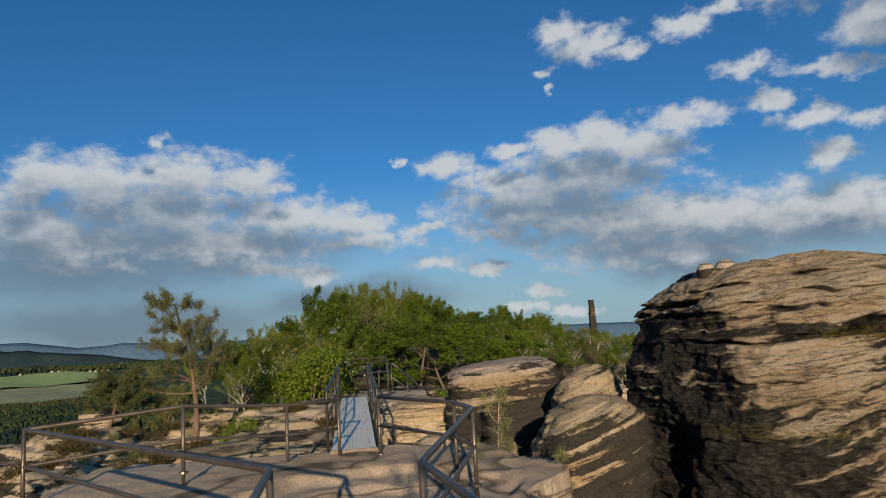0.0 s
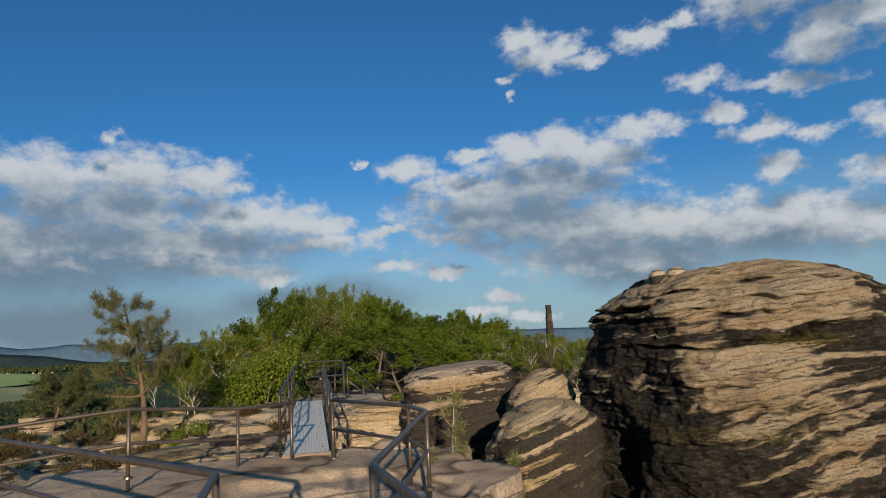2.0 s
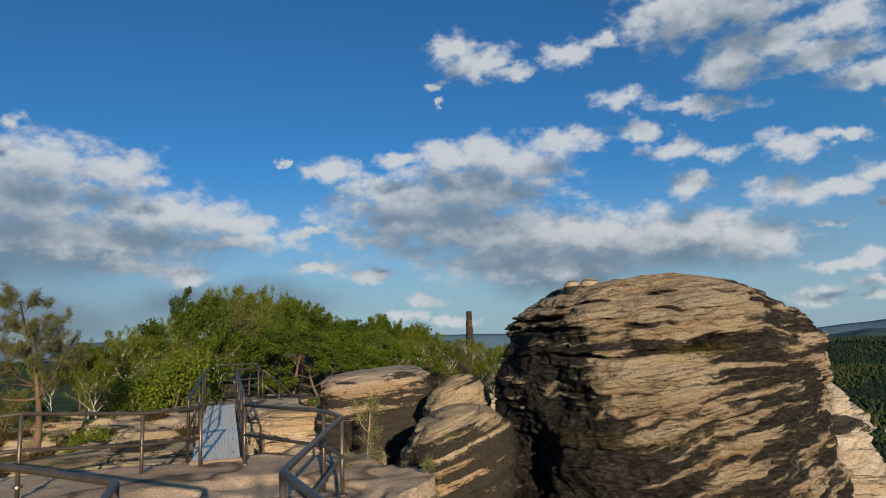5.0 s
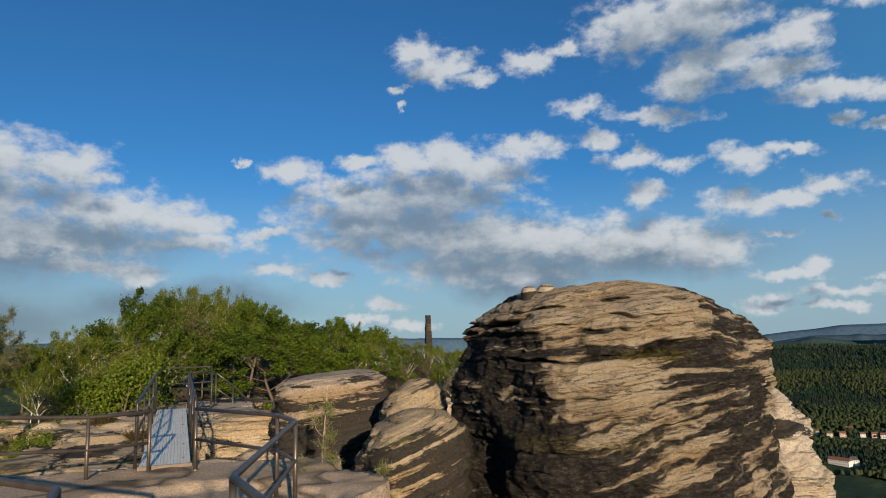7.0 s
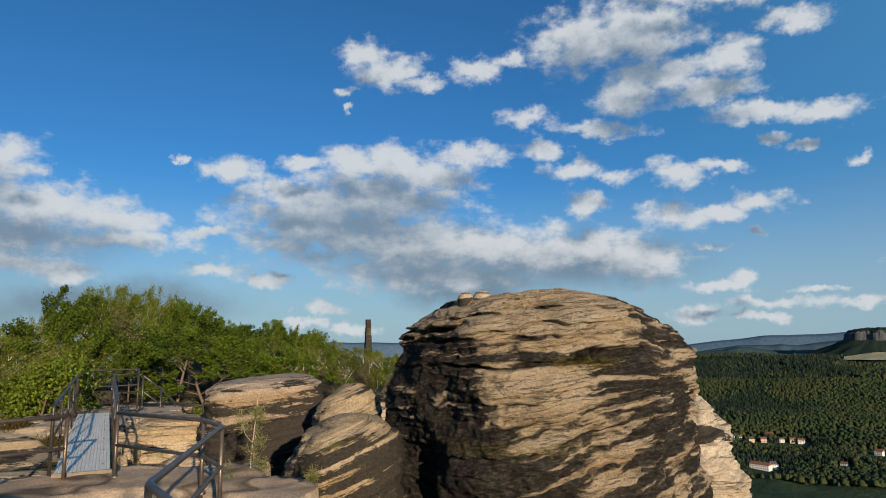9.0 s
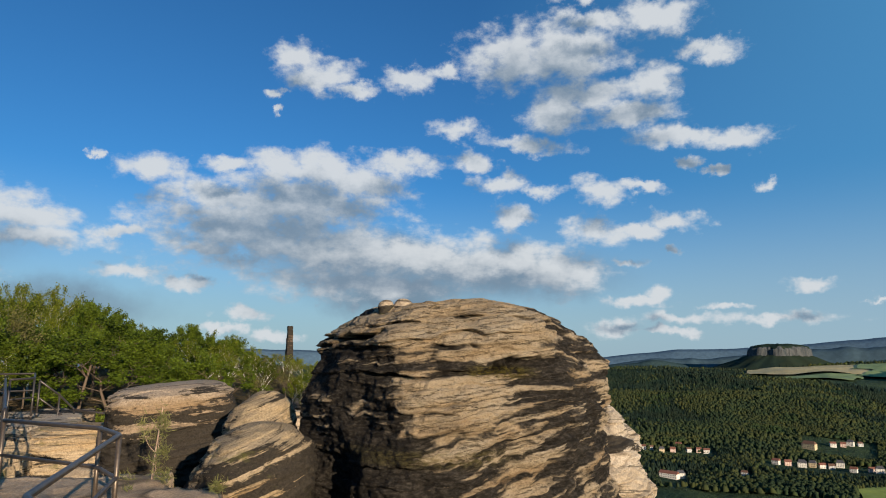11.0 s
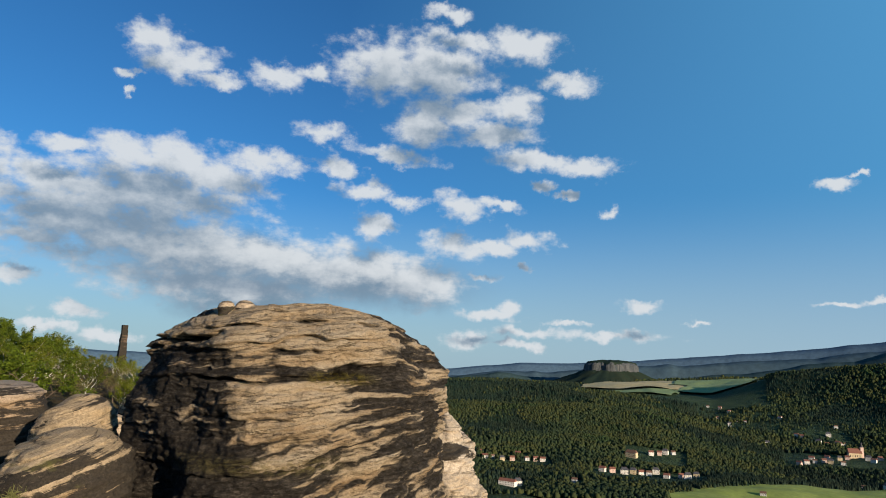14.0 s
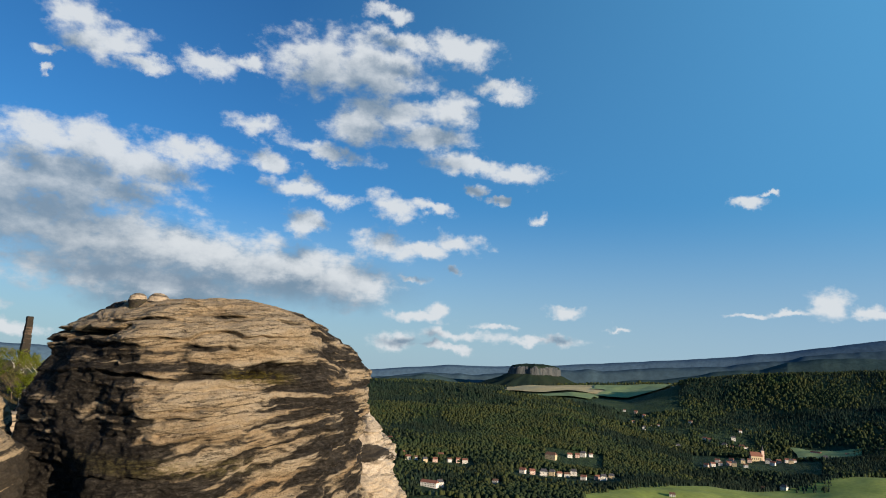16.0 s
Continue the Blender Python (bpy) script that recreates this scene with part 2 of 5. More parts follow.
def mesh_of(name, verts, faces, smooth=True):
    """A mesh from arrays; faces all of one size."""
    verts, faces = np.asarray(verts, dtype=np.float32), np.asarray(faces, dtype=np.int32)
    me = bpy.data.meshes.new(name)
    n = faces.shape[1]
    me.vertices.add(len(verts))
    me.vertices.foreach_set("co", verts.ravel())
    me.loops.add(faces.size)
    me.loops.foreach_set("vertex_index", faces.ravel())
    me.polygons.add(len(faces))
    me.polygons.foreach_set("loop_start", np.arange(0, faces.size, n, dtype=np.int32))
    me.polygons.foreach_set("use_smooth", np.full(len(faces), smooth))
    me.update(calc_edges=True)
    me.validate()
    return me


def bm_mesh(name, bm, smooth=False):
    bmesh.ops.recalc_face_normals(bm, faces=bm.faces[:])
    me = bpy.data.meshes.new(name)
    for f in bm.faces:
        f.smooth = smooth
    bm.to_mesh(me)
    bm.free()
    return me


def thing(name, label, category, place=(0, 0, 0), group="", kind=""):
    e = new(name)
    e.location = place
    return tagged(e, label, category, group, kind)


def part(name, me, material, parent=None, label=""):
    ob = new(name, me)
    if not me.materials:
        me.materials.append(material)
    ob.parent = parent
    return tagged(ob, label) if label else ob


def grid_faces(nu, nv, wrap=False):
    """Quads of a grid of nv rows with nu points each."""
    a = np.arange(nu if wrap else nu - 1)
    r = np.arange(nv - 1)[:, None]
    b = (a + 1) % nu
    return np.stack([r * nu + a, r * nu + b, (r + 1) * nu + b, (r + 1) * nu + a], -1).reshape(-1, 4)


# ---------------------------------------------------------------- materials
def material(name, rough=0.8, metal=0.0, spec=0.3):
    m = bpy.data.materials.new(name)
    m.use_nodes = True
    t = m.node_tree
    b = t.nodes["Principled BSDF"]
    b.inputs["Roughness"].default_value = rough
    b.inputs["Metallic"].default_value = metal
    b.inputs["Specular IOR Level"].default_value = spec
    return m, t, b


def coord(t, scale=(1, 1, 1), rot=(0, 0, 0), kind="Object"):
    """Object coordinates, turned first and stretched then."""
    c, m = t.nodes.new("ShaderNodeTexCoord"), t.nodes.new("ShaderNodeMapping")
    m.inputs[3].default_value = scale
    if any(rot):
        q = t.nodes.new("ShaderNodeMapping")
        q.inputs[2].default_value = [radians(a) for a in rot]
        t.links.new(c.outputs[kind], q.inputs[0])
        t.links.new(q.outputs[0], m.inputs[0])
    else:
        t.links.new(c.outputs[kind], m.inputs[0])
    return m


def noise_tex(t, src, scale, detail=6, rough=0.6):
    n = nd(t, "ShaderNodeTexNoise", i2=scale, i3=detail, i4=rough)
    if src:
        join(t, src, 0, n, 0)
    return n


def ramp(t, src, so, stops):
    r = t.nodes.new("ShaderNodeValToRGB")
    e = r.color_ramp.elements
    while len(e) < len(stops):
        e.new(0.5)
    for k, (p, c) in enumerate(stops):
        e[k].position = p
        e[k].color = (*c, 1) if len(c) == 3 else c
    join(t, src, so, r, 0)
    return r


def blend(t, fac, fo, a, ao, b, bo, mode="MIX"):
    m = t.nodes.new("ShaderNodeMix")
    m.data_type, m.blend_type = "RGBA", mode
    if fac is None:
        m.inputs[0].default_value = fo
    else:
        join(t, fac, fo, m, 0)
    for src, o, k in ((a, ao, 6), (b, bo, 7)):
        if isinstance(src, tuple):
            m.inputs[k].default_value = (*src, 1)
        else:
            join(t, src, o, m, k)
    return m


def bump(t, b, src, so, strength, dist):
    n = nd(t, "ShaderNodeBump", i0=strength, i1=dist)
    join(t, src, so, n, n.inputs.find("Height"))
    join(t, n, 0, b, b.inputs.find("Normal"))
    return n


def sandstone(name, patina=0.5, tan=(0.40, 0.31, 0.20), dip=(0, 0), moss=0.0, patina_dir=(0, 0, 0), band=3.0, contrast=1.6):
    """Weathered sandstone: tan bedding bands, black-brown crust, thin dark joints, a little moss."""
    m, t, b = material(name, 0.92, spec=0.15)
    bed = coord(t, (0.35, 0.35, band), (dip[0], dip[1], 0))
    plain = coord(t)
    grain = noise_tex(t, plain, 28, 8, 0.7)
    big = noise_tex(t, plain, 0.9, 5, 0.6)
    bands = noise_tex(t, bed, 1.1, 7, 0.62)
    rust = noise_tex(t, bed, 0.6, 4, 0.5)
    tan2 = tuple(c * k for c, k in zip(tan, (1.06, 1.1, 1.22)))
    tan3 = tuple(c * k for c, k in zip(tan, (0.80, 0.71, 0.57)))
    base = ramp(t, rust, 0, [(0.3, tan3), (0.5, tan), (0.72, tan2)])
    speck = ramp(t, grain, 0, [(0.3, (0.5, 0.48, 0.46)), (0.6, (1.12, 1.1, 1.08))])
    base = blend(t, None, 1.0, base, 0, speck, 0, "MULTIPLY")
    # crust where banded and broad noise agree
    s = nd(t, "ShaderNodeMath", op="MULTIPLY_ADD", i1=0.38)
    join(t, big, 0, s, 0)
    wide = nd(t, "ShaderNodeMath", op="MULTIPLY_ADD", i1=contrast, i2=0.5 - contrast / 2)
    join(t, bands, 0, wide, 0)
    join(t, wide, 0, s, 2)
    lean = nd(t, "ShaderNodeVectorMath", op="DOT_PRODUCT", i1=patina_dir)
    join(t, plain, 0, lean, 0)
    s2 = nd(t, "ShaderNodeMath", op="ADD")
    join(t, s, 0, s2, 0)
    join(t, lean, 1, s2, 1)
    flake = noise_tex(t, coord(t, (1, 1, 1.8)), 6.5, 8, 0.7)
    fl = nd(t, "ShaderNodeMath", op="MULTIPLY_ADD", i1=0.36)
    join(t, flake, 0, fl, 0)
    join(t, s2, 0, fl, 2)
    s2 = nd(t, "ShaderNodeMath", op="SUBTRACT", i1=0.18)
    join(t, fl, 0, s2, 0)
    lo = 0.80 - 0.35 * patina
    crust = nd(t, "ShaderNodeMapRange", i1=lo, i2=lo + 0.05)
    join(t, s2, 0, crust, 0)
    dark = ramp(t, grain, 0, [(0.3, (0.011, 0.0095, 0.008)), (0.7, (0.044, 0.037, 0.029))])
    cf = nd(t, "ShaderNodeMath", op="MULTIPLY", i1=0.97)
    join(t, crust, 0, cf, 0)
    col = blend(t, cf, 0, base, 2, dark, 0)
    # joints
    jn = noise_tex(t, coord(t, (0.3, 0.3, 2.2 * band), (dip[0], dip[1], 0)), 0.8, 3, 0.5)
    ja = nd(t, "ShaderNodeMath", op="SUBTRACT", i1=0.5)
    join(t, jn, 0, ja, 0)
    jb = nd(t, "ShaderNodeMath", op="ABSOLUTE")
    join(t, ja, 0, jb, 0)
    jf = nd(t, "ShaderNodeMapRange", i1=0.0, i2=0.018, i3=0.8, i4=0.0)
    join(t, jb, 0, jf, 0)
    col = blend(t, jf, 0, col, 2, (0.03, 0.024, 0.018), 0)
    if moss:
        mo = noise_tex(t, coord(t, (1, 1, 2)), 1.3, 6, 0.65)
        mf = nd(t, "ShaderNodeMapRange", i1=0.62 - moss * 0.1, i2=0.72 - moss * 0.1, i3=0.0, i4=0.7)
        join(t, mo, 0, mf, 0)
        col = blend(t, mf, 0, col, 2, (0.10, 0.095, 0.025), 0)
    join(t, col, 2, b, 0)
    h = nd(t, "ShaderNodeMath", op="MULTIPLY_ADD", i1=0.35)
    join(t, grain, 0, h, 0)
    join(t, bands, 0, h, 2)
    bump(t, b, h, 0, 1.0, 0.08)
    return m


def foliage(name, dark, light, trans=0.25, rough=0.55, patch=0.0):
    m, t, b = material(name, rough, spec=0.1)
    info = t.nodes.new("ShaderNodeNewGeometry")
    oi = t.nodes.new("ShaderNodeObjectInfo")
    a = nd(t, "ShaderNodeMath", op="MULTIPLY_ADD", i1=0.45)
    join(t, oi, 5, a, 0)
    k = nd(t, "ShaderNodeMath", op="MULTIPLY", i1=0.6)
    join(t, info, info.outputs.find("Random Per Island"), k, 0)
    join(t, k, 0, a, 2)
    mid = tuple((x + y) / 2 for x, y in zip(dark, light))
    c = ramp(t, a, 0, [(0.0, dark), (0.5, mid), (1.0, light)])
    join(t, c, 0, b, 0)
    co = 0
    if patch:
        stand = noise_tex(t, coord(t), patch, 5, 0.65)
        tint = ramp(t, stand, 0, [(0.3, (0.55, 0.62, 0.72)), (0.45, (0.9, 0.95, 0.9)), (0.55, (1.25, 1.05, 0.85)), (0.65, (0.8, 0.95, 0.8)), (0.75, (1.1, 1.25, 0.8))])
        c = blend(t, None, 1.0, c, 0, tint, 0, "MULTIPLY")
        co = 2
        join(t, c, 2, b, 0)
    tr = t.nodes.new("ShaderNodeBsdfTranslucent")
    join(t, c, co, tr, 0)
    mx = nd(t, "ShaderNodeMixShader", i0=trans)
    join(t, b, 0, mx, 1)
    join(t, tr, 0, mx, 2)
    join(t, mx, 0, t.nodes["Material Output"], 0)
    return m


def two_tone(name, c1, c2, scale, rough=0.85, bump_d=0.02, stretch=(1, 1, 1), metal=0.0, spec=0.3, bs=0.5):
    m, t, b = material(name, rough, metal, spec)
    co = coord(t, stretch)
    n = noise_tex(t, co, scale, 7, 0.65)
    f = noise_tex(t, co, scale * 9, 4, 0.6)
    c = ramp(t, n, 0, [(0.32, c1), (0.68, c2)])
    s = ramp(t, f, 0, [(0.3, (0.75, 0.75, 0.75)), (0.7, (1.1, 1.1, 1.1))])
    x = blend(t, None, 1.0, c, 0, s, 0, "MULTIPLY")
    join(t, x, 2, b, 0)
    bump(t, b, n, 0, bs, bump_d)
    return m


ROCK_STRIPE = sandstone("sandstone_striped", 0.82, contrast=1.25, dip=(0, 20), tan=(0.33, 0.255, 0.16), moss=0.15, patina_dir=(0.08, 0, -0.2), band=7.0)
# grey rock: crusted sides, with tops coloured tan to look lit
ROCK_GREY = sandstone("sandstone_grey", 1.15, tan=(0.32, 0.255, 0.19), patina_dir=(0.0, 0, -0.35), band=3.0)
ROCK_LIGHT = sandstone("sandstone_light", 0.3, tan=(0.38, 0.31, 0.23), moss=0.2, patina_dir=(0, 0, -0.1))
ROCK_PALE = sandstone("sandstone_pale", 0.16, tan=(0.42, 0.36, 0.285), band=2.0)
ROCK_FLOOR = sandstone("sandstone_floor", -0.6, tan=(0.42, 0.325, 0.235), band=1.0)
ROCK_LEFT = sandstone("sandstone_ledge", 0.02, tan=(0.40, 0.31, 0.20), moss=0.75, patina_dir=(0, 0, -0.12), band=4.0)
ROCK_DARK = sandstone("sandstone_dark", 0.6, tan=(0.10, 0.07, 0.05), band=1.5)
STEEL = two_tone("weathered_steel", (0.10, 0.075, 0.055), (0.17, 0.13, 0.10), 6, 0.42, 0.002, metal=0.65, spec=0.5, bs=0.2)
STEEL_DARK = two_tone("dark_steel", (0.05, 0.042, 0.04), (0.10, 0.085, 0.075), 6, 0.45, 0.002, metal=0.6, spec=0.5, bs=0.2)
GALV = two_tone("galvanised_sheet", (0.60, 0.58, 0.53), (0.74, 0.72, 0.67), 2.5, 0.5, 0.002, metal=0.0, spec=0.5, bs=0.2)
BARK = two_tone("bark", (0.07, 0.05, 0.035), (0.17, 0.125, 0.09), 9, 0.95, 0.03, (1, 1, 0.25))
BARK_PINE = two_tone("pine_bark", (0.07, 0.045, 0.03), (0.20, 0.125, 0.08), 9, 0.95, 0.03, (1, 1, 0.3))
BARK_PALE = two_tone("pale_pine_bark", (0.30, 0.20, 0.14), (0.52, 0.38, 0.29), 12, 0.9, 0.004, (1, 1, 0.3))
BARK_BIRCH = two_tone("birch_bark", (0.35, 0.32, 0.28), (0.66, 0.63, 0.57), 7, 0.8, 0.01, (0.4, 0.4, 1.2))
LEAF_OAK = foliage("oak_leaves", (0.008, 0.019, 0.003), (0.105, 0.145, 0.012), 0.22)
LEAF_BIRCH = foliage("birch_leaves", (0.014, 0.027, 0.003), (0.185, 0.205, 0.018), 0.22)
LEAF_BUSH = foliage("bush_leaves", (0.025, 0.05, 0.005), (0.17, 0.21, 0.02), 0.3)
LEAF_DRY = foliage("thin_brown_leaves", (0.08, 0.085, 0.025), (0.20, 0.17, 0.06), 0.3)
NEEDLE = foliage("pine_needles", (0.03, 0.04, 0.016), (0.13, 0.125, 0.045), 0.15)
NEEDLE_SUN = foliage("young_pine_needles", (0.06, 0.07, 0.02), (0.20, 0.19, 0.07), 0.2)
HEATHER = foliage("heather", (0.035, 0.03, 0.012), (0.13, 0.085, 0.03), 0.15)
# far woods: dark tones carry extra blue that stands for haze
FOREST = foliage("hazy_far_forest", (0.034, 0.056, 0.034), (0.092, 0.108, 0.036), 0.4, 0.9, 0.006)
FOREST_DARK = foliage("far_spruce_forest", (0.020, 0.040, 0.034), (0.042, 0.062, 0.044), 0.4, 0.9, 0.005)


# ---------------------------------------------------------------- the land
RINGS, RING_AZ = [], [-180, -60, -37, -25, -17, 0, 12, 22, 38, 49, 56, 61, 66, 72, 80, 100, 180]


def ring(r, *heights):
    """Heights of the land, in metres, on a circle of r metres about the viewpoint, at the azimuths RING_AZ."""
    RINGS.append((r, heights))


#            -180  -60  -37  -25  -17    0   12   22   38   49   56   61   66   72   80  100  180
ring(0,        -4,  -4,  -4,  -4,  -4,  -4,  -4,  -6,  -8,  -8,  -8,  -8,  -8,  -8,  -8,  -8,  -4)
ring(9,        -4,  -5,-2.5,-2.6,  -3,  -5,  -7,  -9, -12, -14, -15, -15, -15, -15, -15, -15,  -5)
ring(14,       -8,  -7,-1.6,-1.3,-1.6,  -4,  -6,  -8, -16, -20, -22, -22, -22, -22, -22, -22,  -9)
ring(22,      -14, -11,-2.2,-1.0,-0.7,-1.6,  -3,  -7, -25, -32, -34, -34, -34, -34, -34, -34, -15)
ring(32,      -22, -20,-7.0,-2.4,-0.8,-0.8,-1.0,  -5, -40, -46, -48, -48, -48, -48, -48, -48, -24)
ring(60,      -40, -45, -30,-9.0,-1.5, 0.0,-0.2,  -6, -66, -72, -74, -74, -74, -74, -74, -74, -44)
ring(95,      -60, -70, -55, -30,-6.0, 0.5, 0.0, -12, -90, -95, -96, -96, -96, -96, -96, -96, -64)
ring(180,     -90, -95, -85, -60, -30, -12, -10, -40,-115,-120,-120,-120,-120,-120,-120,-120, -90)
ring(500,    -120,-125,-120,-100, -80, -60, -60, -90,-155,-160,-160,-160,-160,-160,-160,-160,-120)
ring(900,    -130,-132,-130,-120,-100, -90, -90,-120,-178,-182,-184,-184,-184,-182,-180,-170,-130)
ring(1250,   -132,-133,-132,-125,-110,-100,-100,-120,-178,-180,-180,-182,-184,-184,-182,-160,-130)
ring(1550,   -132,-132,-131,-125,-112,-100,-100,-110,-150,-150,-152,-165,-182,-182,-172,-140,-130)
ring(1850,   -132,-130,-130,-124,-112,-100, -95,-100,-105,-105,-112,-150,-178,-176,-140,-120,-130)
ring(2250,   -132,-128,-128,-122,-112, -95, -85, -80, -52, -62, -80,-120,-105, -80, -45, -90,-130)
ring(2600,   -132,-126,-126,-120,-110, -90, -80, -75, -70, -85, -84, -84,  10,  45,  70, -50,-130)
ring(3100,   -125,-115,-112,-108,-105, -85, -80, -80, -95, -88, -70, -62, -20,  20,  60, -40,-120)
ring(3500,    -80, -70, -62, -68, -80, -80, -80, -80,-100, -84, -58, -44, -30,   0,  60, -30,-100)
ring(3850,    -80, -80, -60, -70, -80, -80, -80, -80, -90, -80, -56, -40, -20,  20,  80, -10, -80)
ring(4300,   -120,-100, -80, -90,-100,-100,-100,-100,-110,-100, -90, -60, -20,  40, 120,   0,-120)
ring(4900,   -200,-200,-200,-200,-200,-200,-200,-200,-200,-200,-200,-200,-200,-200,-100,-100,-200)


def land_height(x, y):
    """Height of the land at x, y (arrays)."""
    x, y = np.asarray(x, float), np.asarray(y, float)
    r, az = np.hypot(x, y), np.degrees(np.arctan2(x, y))
    rs = np.array([q[0] for q in RINGS], float)
    H = np.array([np.interp(az, RING_AZ, q[1]) for q in RINGS])
    k = np.clip(np.searchsorted(rs, r, side="right") - 1, 0, len(rs) - 2)
    f = np.clip((r - rs[k]) / (rs[k + 1] - rs[k]), 0, 1)
    f = f * f * (3 - 2 * f)
    i = np.arange(len(r))
    h = H[k, i] * (1 - f) + H[k + 1, i] * f
    p = np.stack([x, y, 0 * x], 1)
    rough = np.clip(r / 900, 0, 1)
    h = h + fbm(p / 260.0, 4, seed=3) * 9 * rough + fbm(p / 2.6, 4, seed=9) * 0.35 * np.clip(1.3 - r / 90, 0.1, 1)
    return h


def polar_patch(az0, az1, r0, r1, na, nr, lift=0.0, wobble=0.0, seed=0):
    """Points of a patch of land between two azimuths and two distances."""
    a = np.radians(np.linspace(az0, az1, na))
    far = r1 if isinstance(r1, (tuple, list)) else (r1, r1)
    A, S = np.meshgrid(a, np.linspace(0, 1, nr))
    A, S = A.ravel(), S.ravel()
    edge = np.interp(A, [a[0], a[-1]], far)
    R = r0 * (edge / r0) ** S
    if wobble:
        q = np.stack([np.sin(A) * R, np.cos(A) * R, 0 * R], 1) / 160
        R = R * (1 + wobble * vnoise(q, seed))
        A = A + wobble * 0.7 * vnoise(q + 40, seed)
    x, y = R * np.sin(A), R * np.cos(A)
    return np.stack([x, y, land_height(x, y) + lift], 1), grid_faces(na, nr)


def ground_material():
    m, t, b = material("woodland_floor", 0.95, spec=0.1)
    co = coord(t)
    n = noise_tex(t, co, 0.012, 8, 0.65)
    n2 = noise_tex(t, co, 0.9, 6, 0.6)
    far = ramp(t, n, 0, [(0.35, (0.02, 0.042, 0.024)), (0.6, (0.045, 0.07, 0.032))])
    near = ramp(t, n2, 0, [(0.35, (0.05, 0.042, 0.022)), (0.5, (0.10, 0.07, 0.035)), (0.66, (0.05, 0.06, 0.02))])
    ln = nd(t, "ShaderNodeVectorMath", op="LENGTH")
    join(t, co, 0, ln, 0)
    f = nd(t, "ShaderNodeMapRange", i1=60, i2=140)
    join(t, ln, 1, f, 0)
    c = blend(t, f, 0, near, 0, far, 0)
    join(t, c, 2, b, 0)
    n3 = noise_tex(t, co, 0.06, 8, 0.7)
    bump(t, b, n3, 0, 1.0, 14.0)
    return m


def make_ground():
    r = np.concatenate([np.linspace(0.3, 34, 70), np.exp(np.linspace(math.log(35.5), math.log(4900), 210))])
    a = np.radians(np.arange(0, 360, 0.6))
    R, A = np.meshgrid(r, a, indexing="ij")
    x, y = (R * np.sin(A)).ravel(), (R * np.cos(A)).ravel()
    v = np.stack([x, y, land_height(x, y)], 1)
    ob = part("ground", mesh_of("ground", v, grid_faces(len(a), len(r), True)[:, ::-1]), ground_material())
    tagged(ob, "wooded valley land with steep slopes and far ridges", "ground", kind="structure")


make_ground()


def field(name, label, mat, az0, az1, r0, r1, seed, lift=2.0):
    v, f = polar_patch(az0, az1, r0, r1, 60, 30, lift, 0.02, seed)
    ob = part(name, mesh_of(name, v, f[:, ::-1]), mat)
    tagged(ob, label, "field", kind="structure")


MEADOW = two_tone("meadow_grass", (0.15, 0.20, 0.03), (0.25, 0.29, 0.06), 0.012, 0.95, 0.1)
CORN = two_tone("ripening_corn", (0.40, 0.32, 0.15), (0.52, 0.42, 0.21), 0.01, 0.95, 0.1)
GREENCROP = two_tone("green_crop", (0.16, 0.22, 0.085), (0.21, 0.28, 0.11), 0.01, 0.95, 0.1)
FALLOW = two_tone("grey_green_field", (0.17, 0.20, 0.09), (0.25, 0.25, 0.13), 0.01, 0.95, 0.1)
field("field", "bright green meadow beside the village", MEADOW, 57.5, 84, 960, (1030, 1700), 1)
field("field", "ripening yellow corn field below the table mountain", CORN, 51, 60.5, 2850, 3650, 2, 6)
field("field", "green crop field beside the corn field", GREENCROP, 58.5, 64.5, 2700, 3500, 3, 9)
field("field", "dark green meadow on the plateau", GREENCROP, 51.5, 58.5, 2450, 2750, 4, 6)
field("field", "small green clearing on a wooded slope", GREENCROP, 73, 77, 1800, 1950, 5, 6)
field("field", "wide grey-green field on the far plain", FALLOW, -50, -26, 2250, 3000, 6, 5)
field("field", "pale green strip of crops on the far plain", GREENCROP, -52, -28, 3030, 3350, 7, 8)


